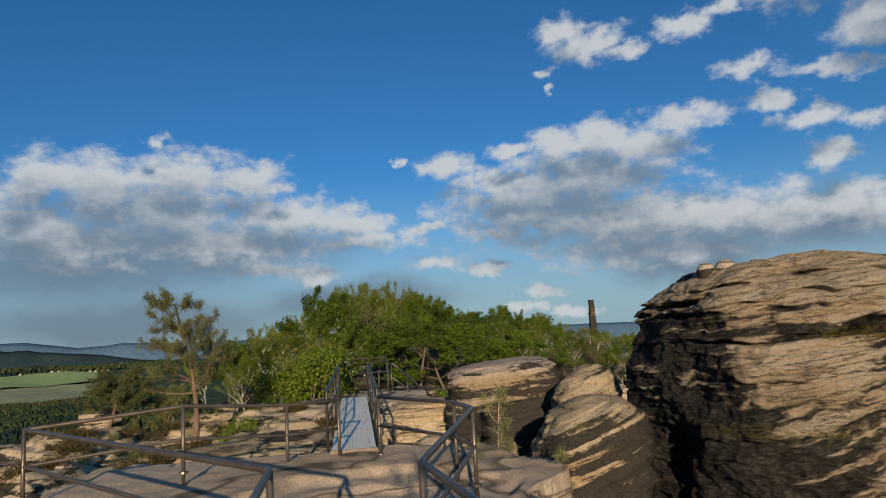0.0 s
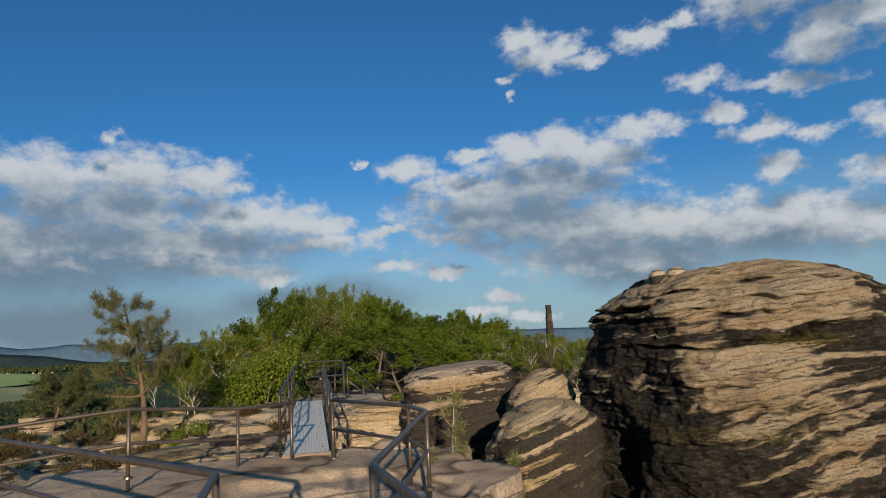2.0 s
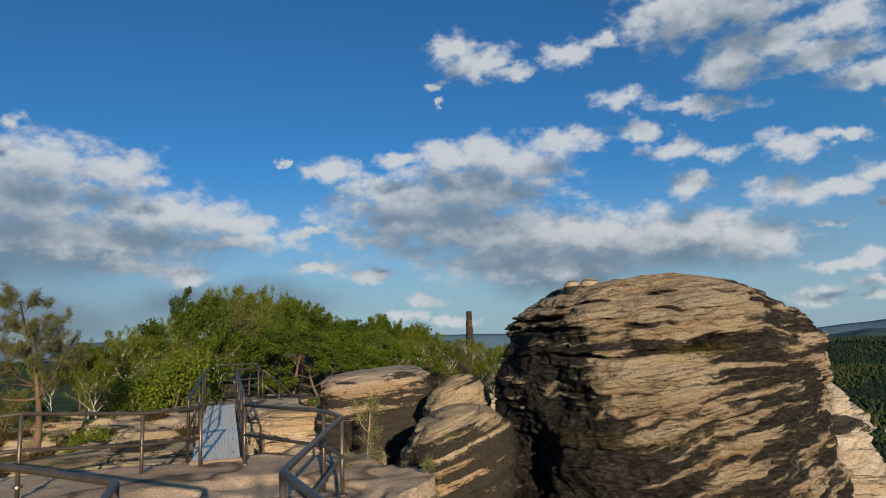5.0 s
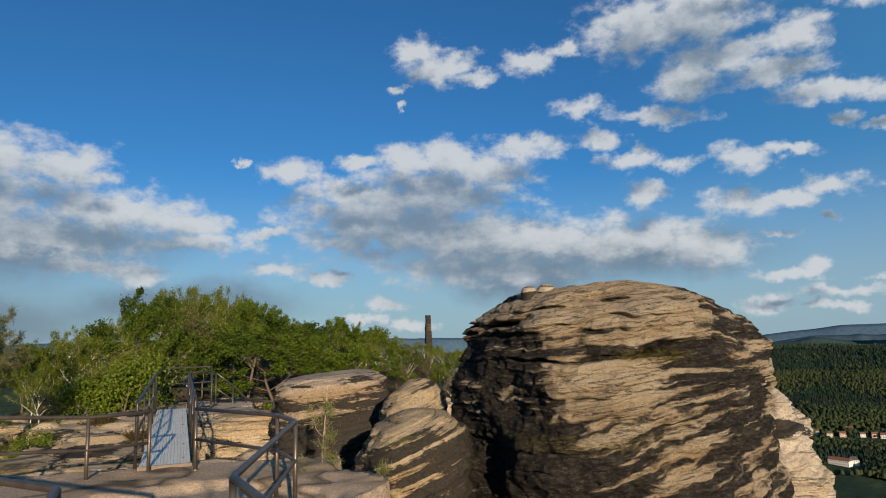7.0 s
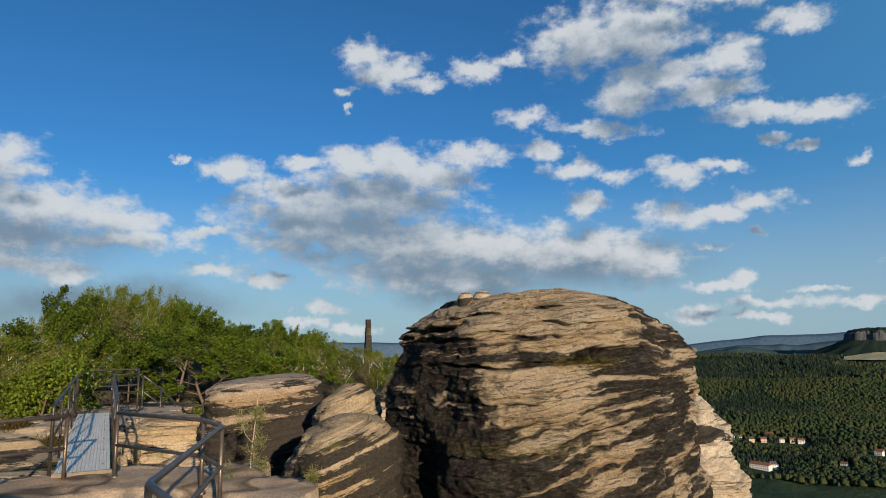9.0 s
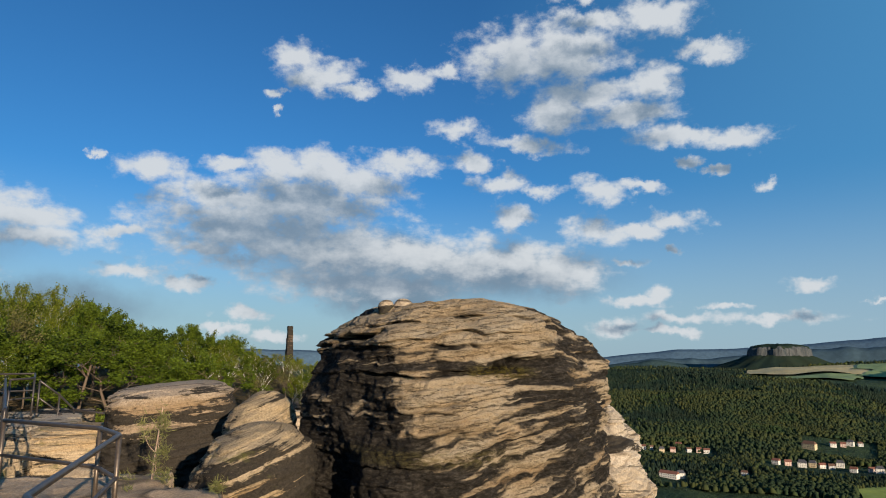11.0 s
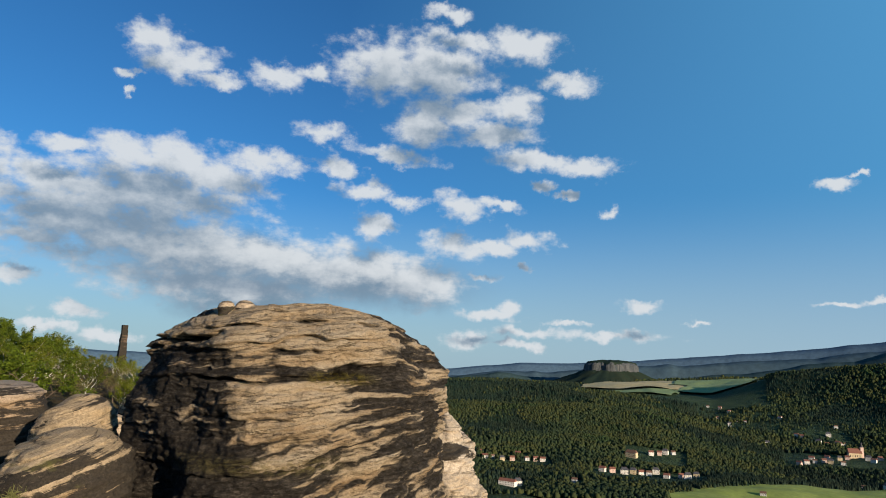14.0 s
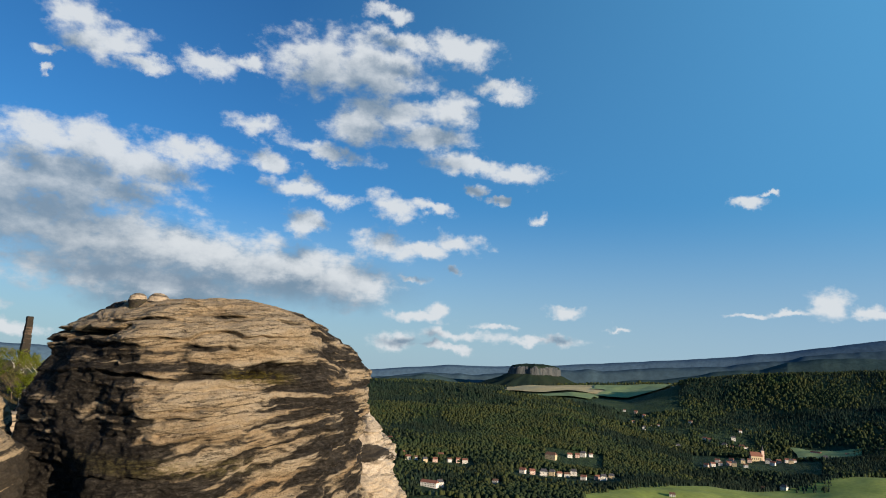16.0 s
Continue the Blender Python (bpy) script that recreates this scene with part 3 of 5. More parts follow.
# ---------------------------------------------------------------- rocks
def rock_tower(name, label, mat, centre, rx, ry, turn, profile, strata=0.22, ledge=0.10, rough=0.16, dip=(0, 0),
               nu=300, nv=220, seed=0, square=2.4, lean=(0, 0), dense=None, fine=0.0):
    """A free-standing block of layered rock. profile: pairs of height and share of the full width, from the foot to the top."""
    prof = np.array(profile, float)
    s = np.concatenate([[0], np.cumsum(np.hypot(np.diff(prof[:, 0]), np.diff(prof[:, 1]) * max(rx, ry)))])
    u = np.linspace(0, s[-1], nv)
    if dense is not None:
        sd, few = np.interp(dense, prof[:, 0], s), nv // 9
        u = np.concatenate([np.linspace(0, sd, few, endpoint=False), np.linspace(sd, s[-1], nv - few)])
    z, k = np.interp(u, s, prof[:, 0]), np.interp(u, s, prof[:, 1])
    th = np.linspace(0, 2 * math.pi, nu, endpoint=False)
    TH, Z = np.meshgrid(th, z)
    _, K = np.meshgrid(th, k)
    sup = (np.abs(np.cos(TH)) ** square + np.abs(np.sin(TH)) ** square) ** (-1 / square)
    c, sn = np.cos(TH) * sup, np.sin(TH) * sup
    x, y, z = (c * rx * K).ravel(), (sn * ry * K).ravel(), Z.ravel()
    p = np.stack([x, y, z], 1)
    # bedding
    bed = z + dip[0] * x + dip[1] * y + 0.18 * fbm(p / 1.7, 3, seed=seed + 5)
    layer = bed / strata
    rng = np.random.RandomState(seed + 11)
    depth = rng.uniform(-1, 1, 400)
    i = np.floor(layer).astype(int)
    f = layer - np.floor(layer)
    d0, d1 = depth[i % 400], depth[(i + 1) % 400]
    fade = 0.55 + 0.45 * vnoise(np.stack([x / 1.3, y / 1.3, i * 3.7], 1), seed + 2)
    g = np.clip((f - 0.78) / 0.22, 0, 1)
    step = (d0 * (1 - g) + d1 * g) * fade
    cut = -np.exp(-((f - 0.93) / 0.07) ** 2) * (0.4 + 0.9 * np.clip(vnoise(np.stack([x / 0.9, y / 0.9, i * 5.1], 1), seed + 3), 0, 1))
    side = np.clip(K.ravel() * 1.15, 0.15, 1)
    dr = ledge * step + ledge * 1.1 * cut * side
    dr = dr + rough * fbm(p / np.array([1.5, 1.5, 0.9]), 5, 0.5, seed=seed) + 0.04 * fbm(p * np.array([3.0, 3.0, 6.0]), 4, 0.62, seed=seed + 7)
    if fine:
        lf = bed / (strata * 0.23) + 0.6 * fbm(p / 0.5, 3, seed=seed + 40)
        j = np.floor(lf).astype(int)
        ff = lf - np.floor(lf)
        keep = np.clip(0.5 + 1.6 * vnoise(np.stack([x / 0.5, y / 0.5, z / 0.25], 1), seed + 41), 0, 1)
        dr = dr + fine * keep * (depth[(j * 7) % 400] - 1.6 * np.exp(-((ff - 0.9) / 0.1) ** 2))
    rad = np.maximum(np.hypot(x, y), 1e-4)
    low = np.clip(rad / 0.5, 0, 1)
    x2, y2 = x + x / rad * dr * low, y + y / rad * dr * low
    z2 = z + 0.35 * rough * fbm(p / 0.8, 4, seed=seed + 21) * np.clip(1.2 - side, 0, 1) + (0.25 * ledge * step) * np.clip(1.15 - side, 0, 1)
    x2 = x2 + lean[0] * z
    y2 = y2 + lean[1] * z
    v = np.stack([x2, y2, z2], 1)
    ob = part(name, mesh_of(name, v, grid_faces(nu, nv, True)), mat)
    ob.location = centre
    ob.rotation_euler = (0, 0, radians(turn))
    return tagged(ob, label, "rock")


def polar(az, r, z=0.0):
    return (r * math.sin(radians(az)), r * math.cos(radians(az)), z)


# the great rock
def smooth01(v, a, b):
    t = np.clip((v - a) / (b - a), 0, 1)
    return t * t * (3 - 2 * t)


def crusted_sandstone():
    """Sandstone whose black crust follows the bedding of the rock, carried on its mesh as the share of crust, which
    also puts shade into the clefts and left face.
    """
    m, t, b = material("sandstone_tower", 0.93, spec=0.12)
    plain = coord(t)
    grain = noise_tex(t, plain, 34, 9, 0.72)
    pit = noise_tex(t, coord(t, (1, 1, 2.2)), 9, 9, 0.7)
    hue = noise_tex(t, coord(t, (0.5, 0.5, 2.5), (0, 12, 0)), 1.4, 6, 0.6)
    tan = ramp(t, hue, 0, [(0.3, (0.31, 0.21, 0.115)), (0.48, (0.385, 0.295, 0.19)), (0.66, (0.42, 0.345, 0.25)), (0.8, (0.32, 0.285, 0.23))])
    speck = ramp(t, grain, 0, [(0.28, (0.42, 0.40, 0.38)), (0.5, (0.95, 0.95, 0.95)), (0.7, (1.15, 1.14, 1.12))])
    tan = blend(t, None, 1.0, tan, 0, speck, 0, "MULTIPLY")
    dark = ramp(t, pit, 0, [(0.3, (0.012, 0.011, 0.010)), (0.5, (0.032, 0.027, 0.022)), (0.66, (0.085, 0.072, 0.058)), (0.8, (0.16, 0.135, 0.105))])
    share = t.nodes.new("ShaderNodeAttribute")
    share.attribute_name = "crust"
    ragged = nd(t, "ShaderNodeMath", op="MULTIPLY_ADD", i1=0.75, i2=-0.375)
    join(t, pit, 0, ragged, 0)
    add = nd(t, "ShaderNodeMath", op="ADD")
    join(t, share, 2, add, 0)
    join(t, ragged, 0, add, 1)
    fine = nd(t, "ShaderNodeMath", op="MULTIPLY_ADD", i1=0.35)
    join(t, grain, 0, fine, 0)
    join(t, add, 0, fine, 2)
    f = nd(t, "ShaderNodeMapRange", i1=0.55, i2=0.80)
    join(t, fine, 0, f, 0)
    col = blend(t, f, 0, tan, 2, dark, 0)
    green = t.nodes.new("ShaderNodeAttribute")
    green.attribute_name = "moss"
    gm = nd(t, "ShaderNodeMath", op="MULTIPLY")
    join(t, green, 2, gm, 0)
    mn = nd(t, "ShaderNodeMapRange", i1=0.42, i2=0.58)
    join(t, pit, 0, mn, 0)
    join(t, mn, 0, gm, 1)
    col = blend(t, gm, 0, col, 2, (0.105, 0.085, 0.012), 0)
    seam = noise_tex(t, coord(t, (0.5, 0.5, 7.0), (0, 8, 0)), 1.6, 7, 0.6)
    sa = nd(t, "ShaderNodeMath", op="SUBTRACT", i1=0.5)
    join(t, seam, 0, sa, 0)
    sb = nd(t, "ShaderNodeMath", op="ABSOLUTE")
    join(t, sa, 0, sb, 0)
    sf = nd(t, "ShaderNodeMapRange", i1=0.0, i2=0.016, i3=0.75, i4=0.0)
    join(t, sb, 0, sf, 0)
    col = blend(t, sf, 0, col, 2, (0.022, 0.018, 0.014), 0)
    join(t, col, 2, b, 0)
    h = nd(t, "ShaderNodeMath", op="MULTIPLY_ADD", i1=0.4)
    join(t, grain, 0, h, 0)
    join(t, pit, 0, h, 2)
    h2 = nd(t, "ShaderNodeMath", op="MULTIPLY_ADD", i1=-0.35)
    join(t, sf, 0, h2, 0)
    join(t, h, 0, h2, 2)
    bump(t, b, h2, 0, 1.0, 0.10)
    return m


ROCK_BIG = crusted_sandstone()


def great_rock():
    """A rounded tower of bedded sandstone with a sharp front corner; local x runs across the view of it and y away."""
    nu, nv, seed = 900, 430, 4
    outline = np.array([(-2.93, 0.3), (-0.85, -2.15), (0.4, -2.15), (2.0, -1.55), (3.06, 0.2), (1.9, 2.2), (-1.6, 2.7)])
    th = np.linspace(-math.pi, math.pi, nu, endpoint=False)
    d = np.stack([np.cos(th), np.sin(th)], 1)
    R = np.full(nu, 9.0)
    for a, b in zip(outline, np.roll(outline, -1, 0)):
        n = np.array([b[1] - a[1], a[0] - b[0]])
        k = d @ n
        R = np.where(k > 1e-6, np.minimum(R, (a @ n) / np.maximum(k, 1e-6)), R)
    w = np.exp(-(np.arange(-60, 61) * 360 / nu / 7.0) ** 2)
    R = np.convolve(np.concatenate([R[-60:], R, R[:60]]), w / w.sum(), "valid") * 1.015
    prof = np.array([(-14, 1.25), (-4, 1.1), (-1, 1.02), (0.3, 1.0), (1.1, 1.0), (1.55, 0.965), (1.95, 0.89), (2.13, 0.845), (2.32, 0.78), (2.5, 0.69), (2.7, 0.55), (2.79, 0.4), (2.83, 0.2), (2.85, 0.0)])
    s = np.concatenate([[0], np.cumsum(np.hypot(np.diff(prof[:, 0]), np.diff(prof[:, 1]) * 2.7))])
    sd = np.interp(-1.3, prof[:, 0], s)
    u = np.concatenate([np.linspace(0, sd, 40, endpoint=False), np.linspace(sd, s[-1], nv - 40)])
    TH, Z = np.meshgrid(th, np.interp(u, s, prof[:, 0]))
    RR, K = np.meshgrid(R, np.interp(u, s, prof[:, 1]))
    x, y, z, K = (np.cos(TH) * RR * K).ravel(), (np.sin(TH) * RR * K).ravel(), Z.ravel(), K.ravel()
    p = np.stack([x, y, z], 1)
    # beds: level in the cap, rising to one side below it
    tilt = 0.30 * (1 - smooth01(z, 0.6, 1.6)) * smooth01(x, -1.2, 0.6) + 0.04
    w = z - tilt * x + 0.09 * fbm(p / 1.3, 4, seed=seed + 5) + 0.03 * fbm(p / 0.3, 3, seed=seed + 6)
    beds = vnoise(np.stack([x / 1.3, y / 1.3, w / 0.12], 1), seed) + 0.75 * vnoise(np.stack([x / 0.55, y / 0.55, w / 0.055 + 9], 1), seed + 1) + 0.5 * vnoise(np.stack([x / 0.3, y / 0.3, w / 0.03], 1), seed + 2) + 0.35 * vnoise(np.stack([x / 0.12, y / 0.12, w / 0.035], 1), seed + 9)
    front = (y < 0.6) * 1.0
    broad = fbm(p / np.array([0.8, 0.8, 0.5]), 4, seed=seed + 13)
    # left face is coloured darker for its crust and its shade together
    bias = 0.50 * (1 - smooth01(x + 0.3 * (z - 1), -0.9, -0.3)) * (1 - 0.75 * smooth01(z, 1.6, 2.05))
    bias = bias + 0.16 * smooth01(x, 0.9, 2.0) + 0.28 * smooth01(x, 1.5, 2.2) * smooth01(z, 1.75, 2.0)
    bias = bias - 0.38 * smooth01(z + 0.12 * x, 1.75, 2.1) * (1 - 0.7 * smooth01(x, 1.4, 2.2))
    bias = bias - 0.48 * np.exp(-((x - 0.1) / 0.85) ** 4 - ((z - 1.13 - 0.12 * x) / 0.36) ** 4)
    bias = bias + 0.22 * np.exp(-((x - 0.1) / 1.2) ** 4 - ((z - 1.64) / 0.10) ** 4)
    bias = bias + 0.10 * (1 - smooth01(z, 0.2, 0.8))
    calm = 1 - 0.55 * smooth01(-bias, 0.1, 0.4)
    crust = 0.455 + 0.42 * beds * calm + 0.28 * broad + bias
    rib = np.clip(crust, 0, 1)
    dr = -0.075 * rib * smooth01(K, 0.2, 0.8)
    # ledges of the beds
    layer = w / 0.27
    i, f = np.floor(layer).astype(int), layer - np.floor(layer)
    depth = np.random.RandomState(19).uniform(-1, 1, 200)
    g = smooth01(f, 0.80, 1.0)
    fade = 0.5 + 0.5 * vnoise(np.stack([x / 1.2, y / 1.2, i * 3.7], 1), seed + 3)
    step = (depth[i % 200] * (1 - g) + depth[(i + 1) % 200] * g) * fade
    joint = np.exp(-((f - 0.9) / 0.055) ** 2) * np.clip(0.25 + 1.3 * vnoise(np.stack([x / 0.8, y / 0.8, i * 5.1], 1), seed + 4), 0, 1)
    side = smooth01(K, 0.1, 0.75)
    cap = smooth01(z, 1.7, 2.1)
    dr = dr + (0.07 + 0.11 * cap) * step * side - (0.09 + 0.05 * cap) * joint * side
    dr = dr + 0.17 * fbm(p / np.array([1.1, 1.1, 0.8]), 4, seed=seed + 7) + 0.045 * (0.45 + 0.55 * smooth01(x, -1.0, -0.5)) * fbm(p / np.array([0.28, 0.28, 0.16]), 4, 0.6, seed=seed + 8)
    # swelling of the pale front
    dr = dr + 0.16 * front * np.exp(-((x + 0.1) / 0.7) ** 2 - ((z - 1.05) / 0.42) ** 2)
    # clefts: height, rise, depth, half thickness, middle and half width
    hollow = 0 * x
    for cz, rise, cd, ch, cx, cw in ((2.16, 0.05, 0.42, 0.05, -1.75, 0.75), (1.98, 0.0, 0.13, 0.04, -1.5, 0.8), (1.70, 0.03, 0.42, 0.085, 1.2, 0.42), (1.60, 0.05, 0.20, 0.04, 0.45, 0.6),
                                     (1.55, -0.02, 0.22, 0.03, -0.75, 0.75), (2.02, 0.03, 0.18, 0.035, 0.15, 0.42), (2.44, -0.05, 0.16, 0.03, 0.35, 0.25), (2.46, -0.1, 0.16, 0.04, 1.15, 0.25),
                                     (2.30, -0.25, 0.14, 0.05, 1.75, 0.35), (0.98, 0.0, 0.10, 0.02, -0.5, 0.8), (2.34, 0.02, 0.14, 0.03, -0.9, 0.5)):
        q = np.exp(-((z - cz - rise * (x - cx) - 0.05 * fbm(p / 0.5, 3, seed=seed + 33)) / ch) ** 4 - ((x - cx) / cw) ** 4) * front
        dr = dr - cd * q * (0.75 + 0.4 * vnoise(p / 0.12, seed + 35))
        hollow = np.maximum(hollow, q)
    rad = np.maximum(np.hypot(x, y), 1e-4)
    low = np.clip(rad / 0.6, 0, 1)
    zz = z + (1 - side) * (0.06 * fbm(p / 0.6, 4, seed=seed + 21) + 0.07 * step)
    v = np.stack([x + x / rad * dr * low, y + y / rad * dr * low, zz], 1)
    moss = np.exp(-((x - 0.9) / 0.55) ** 4 - ((z - 1.60) / 0.10) ** 4) + 0.5 * np.exp(-((x + 0.3) / 1.4) ** 4 - ((z - 0.35) / 0.12) ** 4)
    quads = grid_faces(nu, nv, True)
    ob = new("rock_tower")
    level = z[quads].mean(1) > 2.16
    for piece, chosen in (("body", quads[~level]), ("cap_layer", quads[level])):
        ids, inv = np.unique(chosen, return_inverse=True)
        me = mesh_of(piece, v[ids], inv.reshape(-1, 4))
        # clefts get extra dark colour on top of the crust, as painted shade
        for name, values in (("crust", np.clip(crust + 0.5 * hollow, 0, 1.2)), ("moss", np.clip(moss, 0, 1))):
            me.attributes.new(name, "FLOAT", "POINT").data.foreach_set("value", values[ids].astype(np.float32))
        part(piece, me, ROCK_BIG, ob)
    ob.location = polar(27.8, 12.0)
    ob.rotation_euler = (0, 0, radians(-27.8))
    tagged(ob, "huge rounded sandstone rock with dark crust and tan bands", "rock")


great_rock()
# pale rock behind it
rock_tower("pale_rock", "pale weathered rock beside the great rock", ROCK_PALE, polar(40.6, 15.5), 0.86, 1.3, -41,
           [(-14, 2.0), (-3, 1.5), (-0.8, 0.95), (0.1, 0.6), (0.6, 0.4), (0.85, 0.2), (0.9, 0)], strata=0.3, ledge=0.16, rough=0.34, nu=240, nv=240, seed=31, dense=-1.2, fine=0.03)
rock_tower("striped_boulder", "tilted sandstone boulder with black and tan stripes", ROCK_STRIPE, polar(11.1, 10.9, -0.35), 0.98, 1.3, -4,
           [(-6, 1.1), (-1.0, 1.04), (0.0, 0.98), (0.5, 0.9), (0.85, 0.72), (1.05, 0.42), (1.1, 0.2), (1.12, 0)], strata=0.2, ledge=0.05, rough=0.09, dip=(-0.45, 0.1), nu=320, nv=260, seed=8, square=3.0, lean=(0.22, 0))
rock_tower("split_boulder", "split rounded boulder between two larger rocks", ROCK_STRIPE, polar(11.6, 13.6, -0.3), 0.72, 1.0, -11,
           [(-6, 1.1), (0.0, 1.0), (0.8, 0.85), (1.2, 0.6), (1.42, 0.25), (1.45, 0)], strata=0.3, ledge=0.07, rough=0.14, dip=(-0.4, 0), nu=220, nv=170, seed=15, lean=(0.1, 0))
rock_tower("low_boulder", "low tilted boulder below the split boulder", ROCK_STRIPE, polar(8.2, 12.6, -0.9), 0.55, 0.9, -11,
           [(-6, 1.1), (0.2, 1.0), (0.8, 0.8), (1.1, 0.5), (1.25, 0.2), (1.28, 0)], strata=0.25, ledge=0.06, rough=0.12, dip=(-0.5, 0), nu=180, nv=150, seed=19, lean=(0.25, 0))
rock_tower("flat_boulder", "broad flat-topped boulder with a dark side", ROCK_GREY, polar(4.7, 16.2, 0), 1.36, 1.6, -3,
           [(-8, 1.05), (-0.2, 1.0), (0.75, 0.99), (1.0, 0.95), (1.13, 0.8), (1.18, 0.5), (1.2, 0)], strata=0.35, ledge=0.08, rough=0.13, dip=(-0.1, 0), nu=320, nv=220, seed=22, square=3.8, dense=-1.0, fine=0.015).rotation_euler.y = -0.07
rock_tower("far_crag", "small dark crag at the edge of the wood", ROCK_GREY, polar(15.6, 34, -1.5), 1.6, 1.8, 0,
           [(-6, 1.2), (0, 1.0), (1.0, 0.8), (1.6, 0.5), (1.9, 0.2), (2.0, 0)], strata=0.4, ledge=0.12, rough=0.2, nu=140, nv=110, seed=25)
rock_tower("far_crag", "low pale crag among the birches", ROCK_LIGHT, polar(13.2, 30, -1.6), 1.4, 1.2, 0,
           [(-6, 1.2), (0, 1.0), (0.6, 0.8), (0.9, 0.5), (1.0, 0)], strata=0.3, ledge=0.12, rough=0.2, nu=140, nv=90, seed=26)
for az, r, rx, ry, turn, seed in ((22.2, 11.4, 0.15, 0.13, 20, 27), (23.7, 11.5, 0.24, 0.18, 60, 28), (26.0, 11.6, 0.18, 0.15, 10, 29)):
    rock_tower("summit_stone", "loose weathered stone on top of the great rock", ROCK_LIGHT, polar(az, r, 2.70), rx, ry, turn,
               [(-0.14, 0.8), (-0.02, 1.0), (0.07, 0.85), (0.12, 0.5), (0.14, 0.0)], strata=0.07, ledge=0.015, rough=0.07, nu=48, nv=26, seed=seed)


# ---------------------------------------------------------------- platform and ledges
def slab(name, label, mat, x0, x1, y0, y1, height, foot, nx=160, ny=160, edge=0.5, wob=0.35, seed=0):
    """A rock shelf with a rough rim: a height field that falls off steeply all round. height: a function of x and y."""
    gx, gy = np.meshgrid(np.linspace(x0 - 1, x1 + 1, nx), np.linspace(y0 - 1, y1 + 1, ny))
    x, y = gx.ravel(), gy.ravel()
    p = np.stack([x, y, 0 * x], 1)
    w = wob * fbm(p / 1.3, 4, seed=seed)
    d = np.minimum(np.minimum(x - x0, x1 - x), np.minimum(y - y0, y1 - y)) + w
    top = height(x, y)
    t = np.clip(-d / edge, 0, 1)
    # three broken steps on the way down
    st = np.clip(np.floor(t * 4) / 4 + np.clip((t * 4 % 1) * 3 - 2, 0, 1) / 4, 0, 1)
    z = top * (1 - st) + foot * st + 0.02 * fbm(p * 2.2, 4, seed=seed + 3) - 0.1 * np.clip(0.25 - np.abs(d), 0, 1)
    ob = part(name, mesh_of(name, np.stack([x, y, z], 1), grid_faces(nx, ny)), mat)
    return tagged(ob, label, "rock ledge", kind="structure")


def platform_height(x, y):
    p = np.stack([x, y, 0 * x], 1)
    h = 0.06 * fbm(p / 2.2, 4, seed=41)
    # worn bowl in the middle of the path, low on the left side
    e = np.hypot((x + 1.0) / 1.9, (y - 8.3) / 1.75) + 0.10 * fbm(p / 0.8, 3, seed=43)
    h = h - 0.13 * (1 - smooth01(e, 0.88, 1.02)) - 0.10 * (1 - smooth01(e, 0.52, 0.66))
    return h - 0.02


slab("viewing_platform", "worn tan sandstone platform with a shallow hollow", ROCK_FLOOR, -5.6, 1.1, -3.0, 11.6, platform_height, -6, 240, 300, 0.8, 0.3, 50)


def step_height(base, slope, seed, amp=0.25, sx=0.0):
    def h(x, y):
        p = np.stack([x, y, 0 * x], 1)
        q = base + slope * (y - 14) + sx * x + amp * fbm(p / 2.0, 4, seed=seed)
        k = q / 0.22
        f = k - np.floor(k)
        return (np.floor(k) + np.clip((f - 0.6) / 0.4, 0, 1)) * 0.22
    return h


slab("ledge_behind_ramp", "flat sandstone ledge at the ramp's far end", ROCK_LIGHT, -4.8, -1.0, 19.6, 25.0, step_height(0.1, 0.0, 61, 0.08), -7, 150, 150, 0.6, 0.4, 62)
slab("ledge_left", "layered sandstone ledge with moss and crust", ROCK_LEFT, -5.6, -1.9, 12.3, 20.5, step_height(-0.27, 0.05, 65, 0.20), -7, 200, 220, 0.7, 0.5, 66)
slab("ledge_far_left", "low broken sandstone ledges among heather", ROCK_LEFT, -12.5, -5.2, 13.0, 22.0, step_height(-0.72, 0.05, 70, 0.40), -8, 260, 240, 0.9, 0.9, 71)
rock_tower("dark_block", "cracked tan sandstone block with dark crust below the ramp", ROCK_LEFT, polar(-2.0, 17.6, -0.35), 1.25, 1.3, 12,
           [(-7, 1.1), (-0.5, 1.02), (0.1, 0.97), (0.35, 0.8), (0.5, 0.5), (0.55, 0.2), (0.56, 0)], strata=0.3, ledge=0.10, rough=0.16, dip=(0.1, 0.1), nu=220, nv=160, seed=76, square=3.0, dense=-1.2, fine=0.02)
rock_tower("tan_block", "low tan sandstone block beside the stair rail", ROCK_LIGHT, polar(-1.0, 15.6, -0.75), 0.8, 0.7, -10,
           [(-6, 1.1), (-0.3, 1.0), (0.15, 0.85), (0.3, 0.5), (0.35, 0)], strata=0.25, ledge=0.08, rough=0.14, nu=160, nv=110, seed=78, square=3.0, dense=-1.0, fine=0.02)


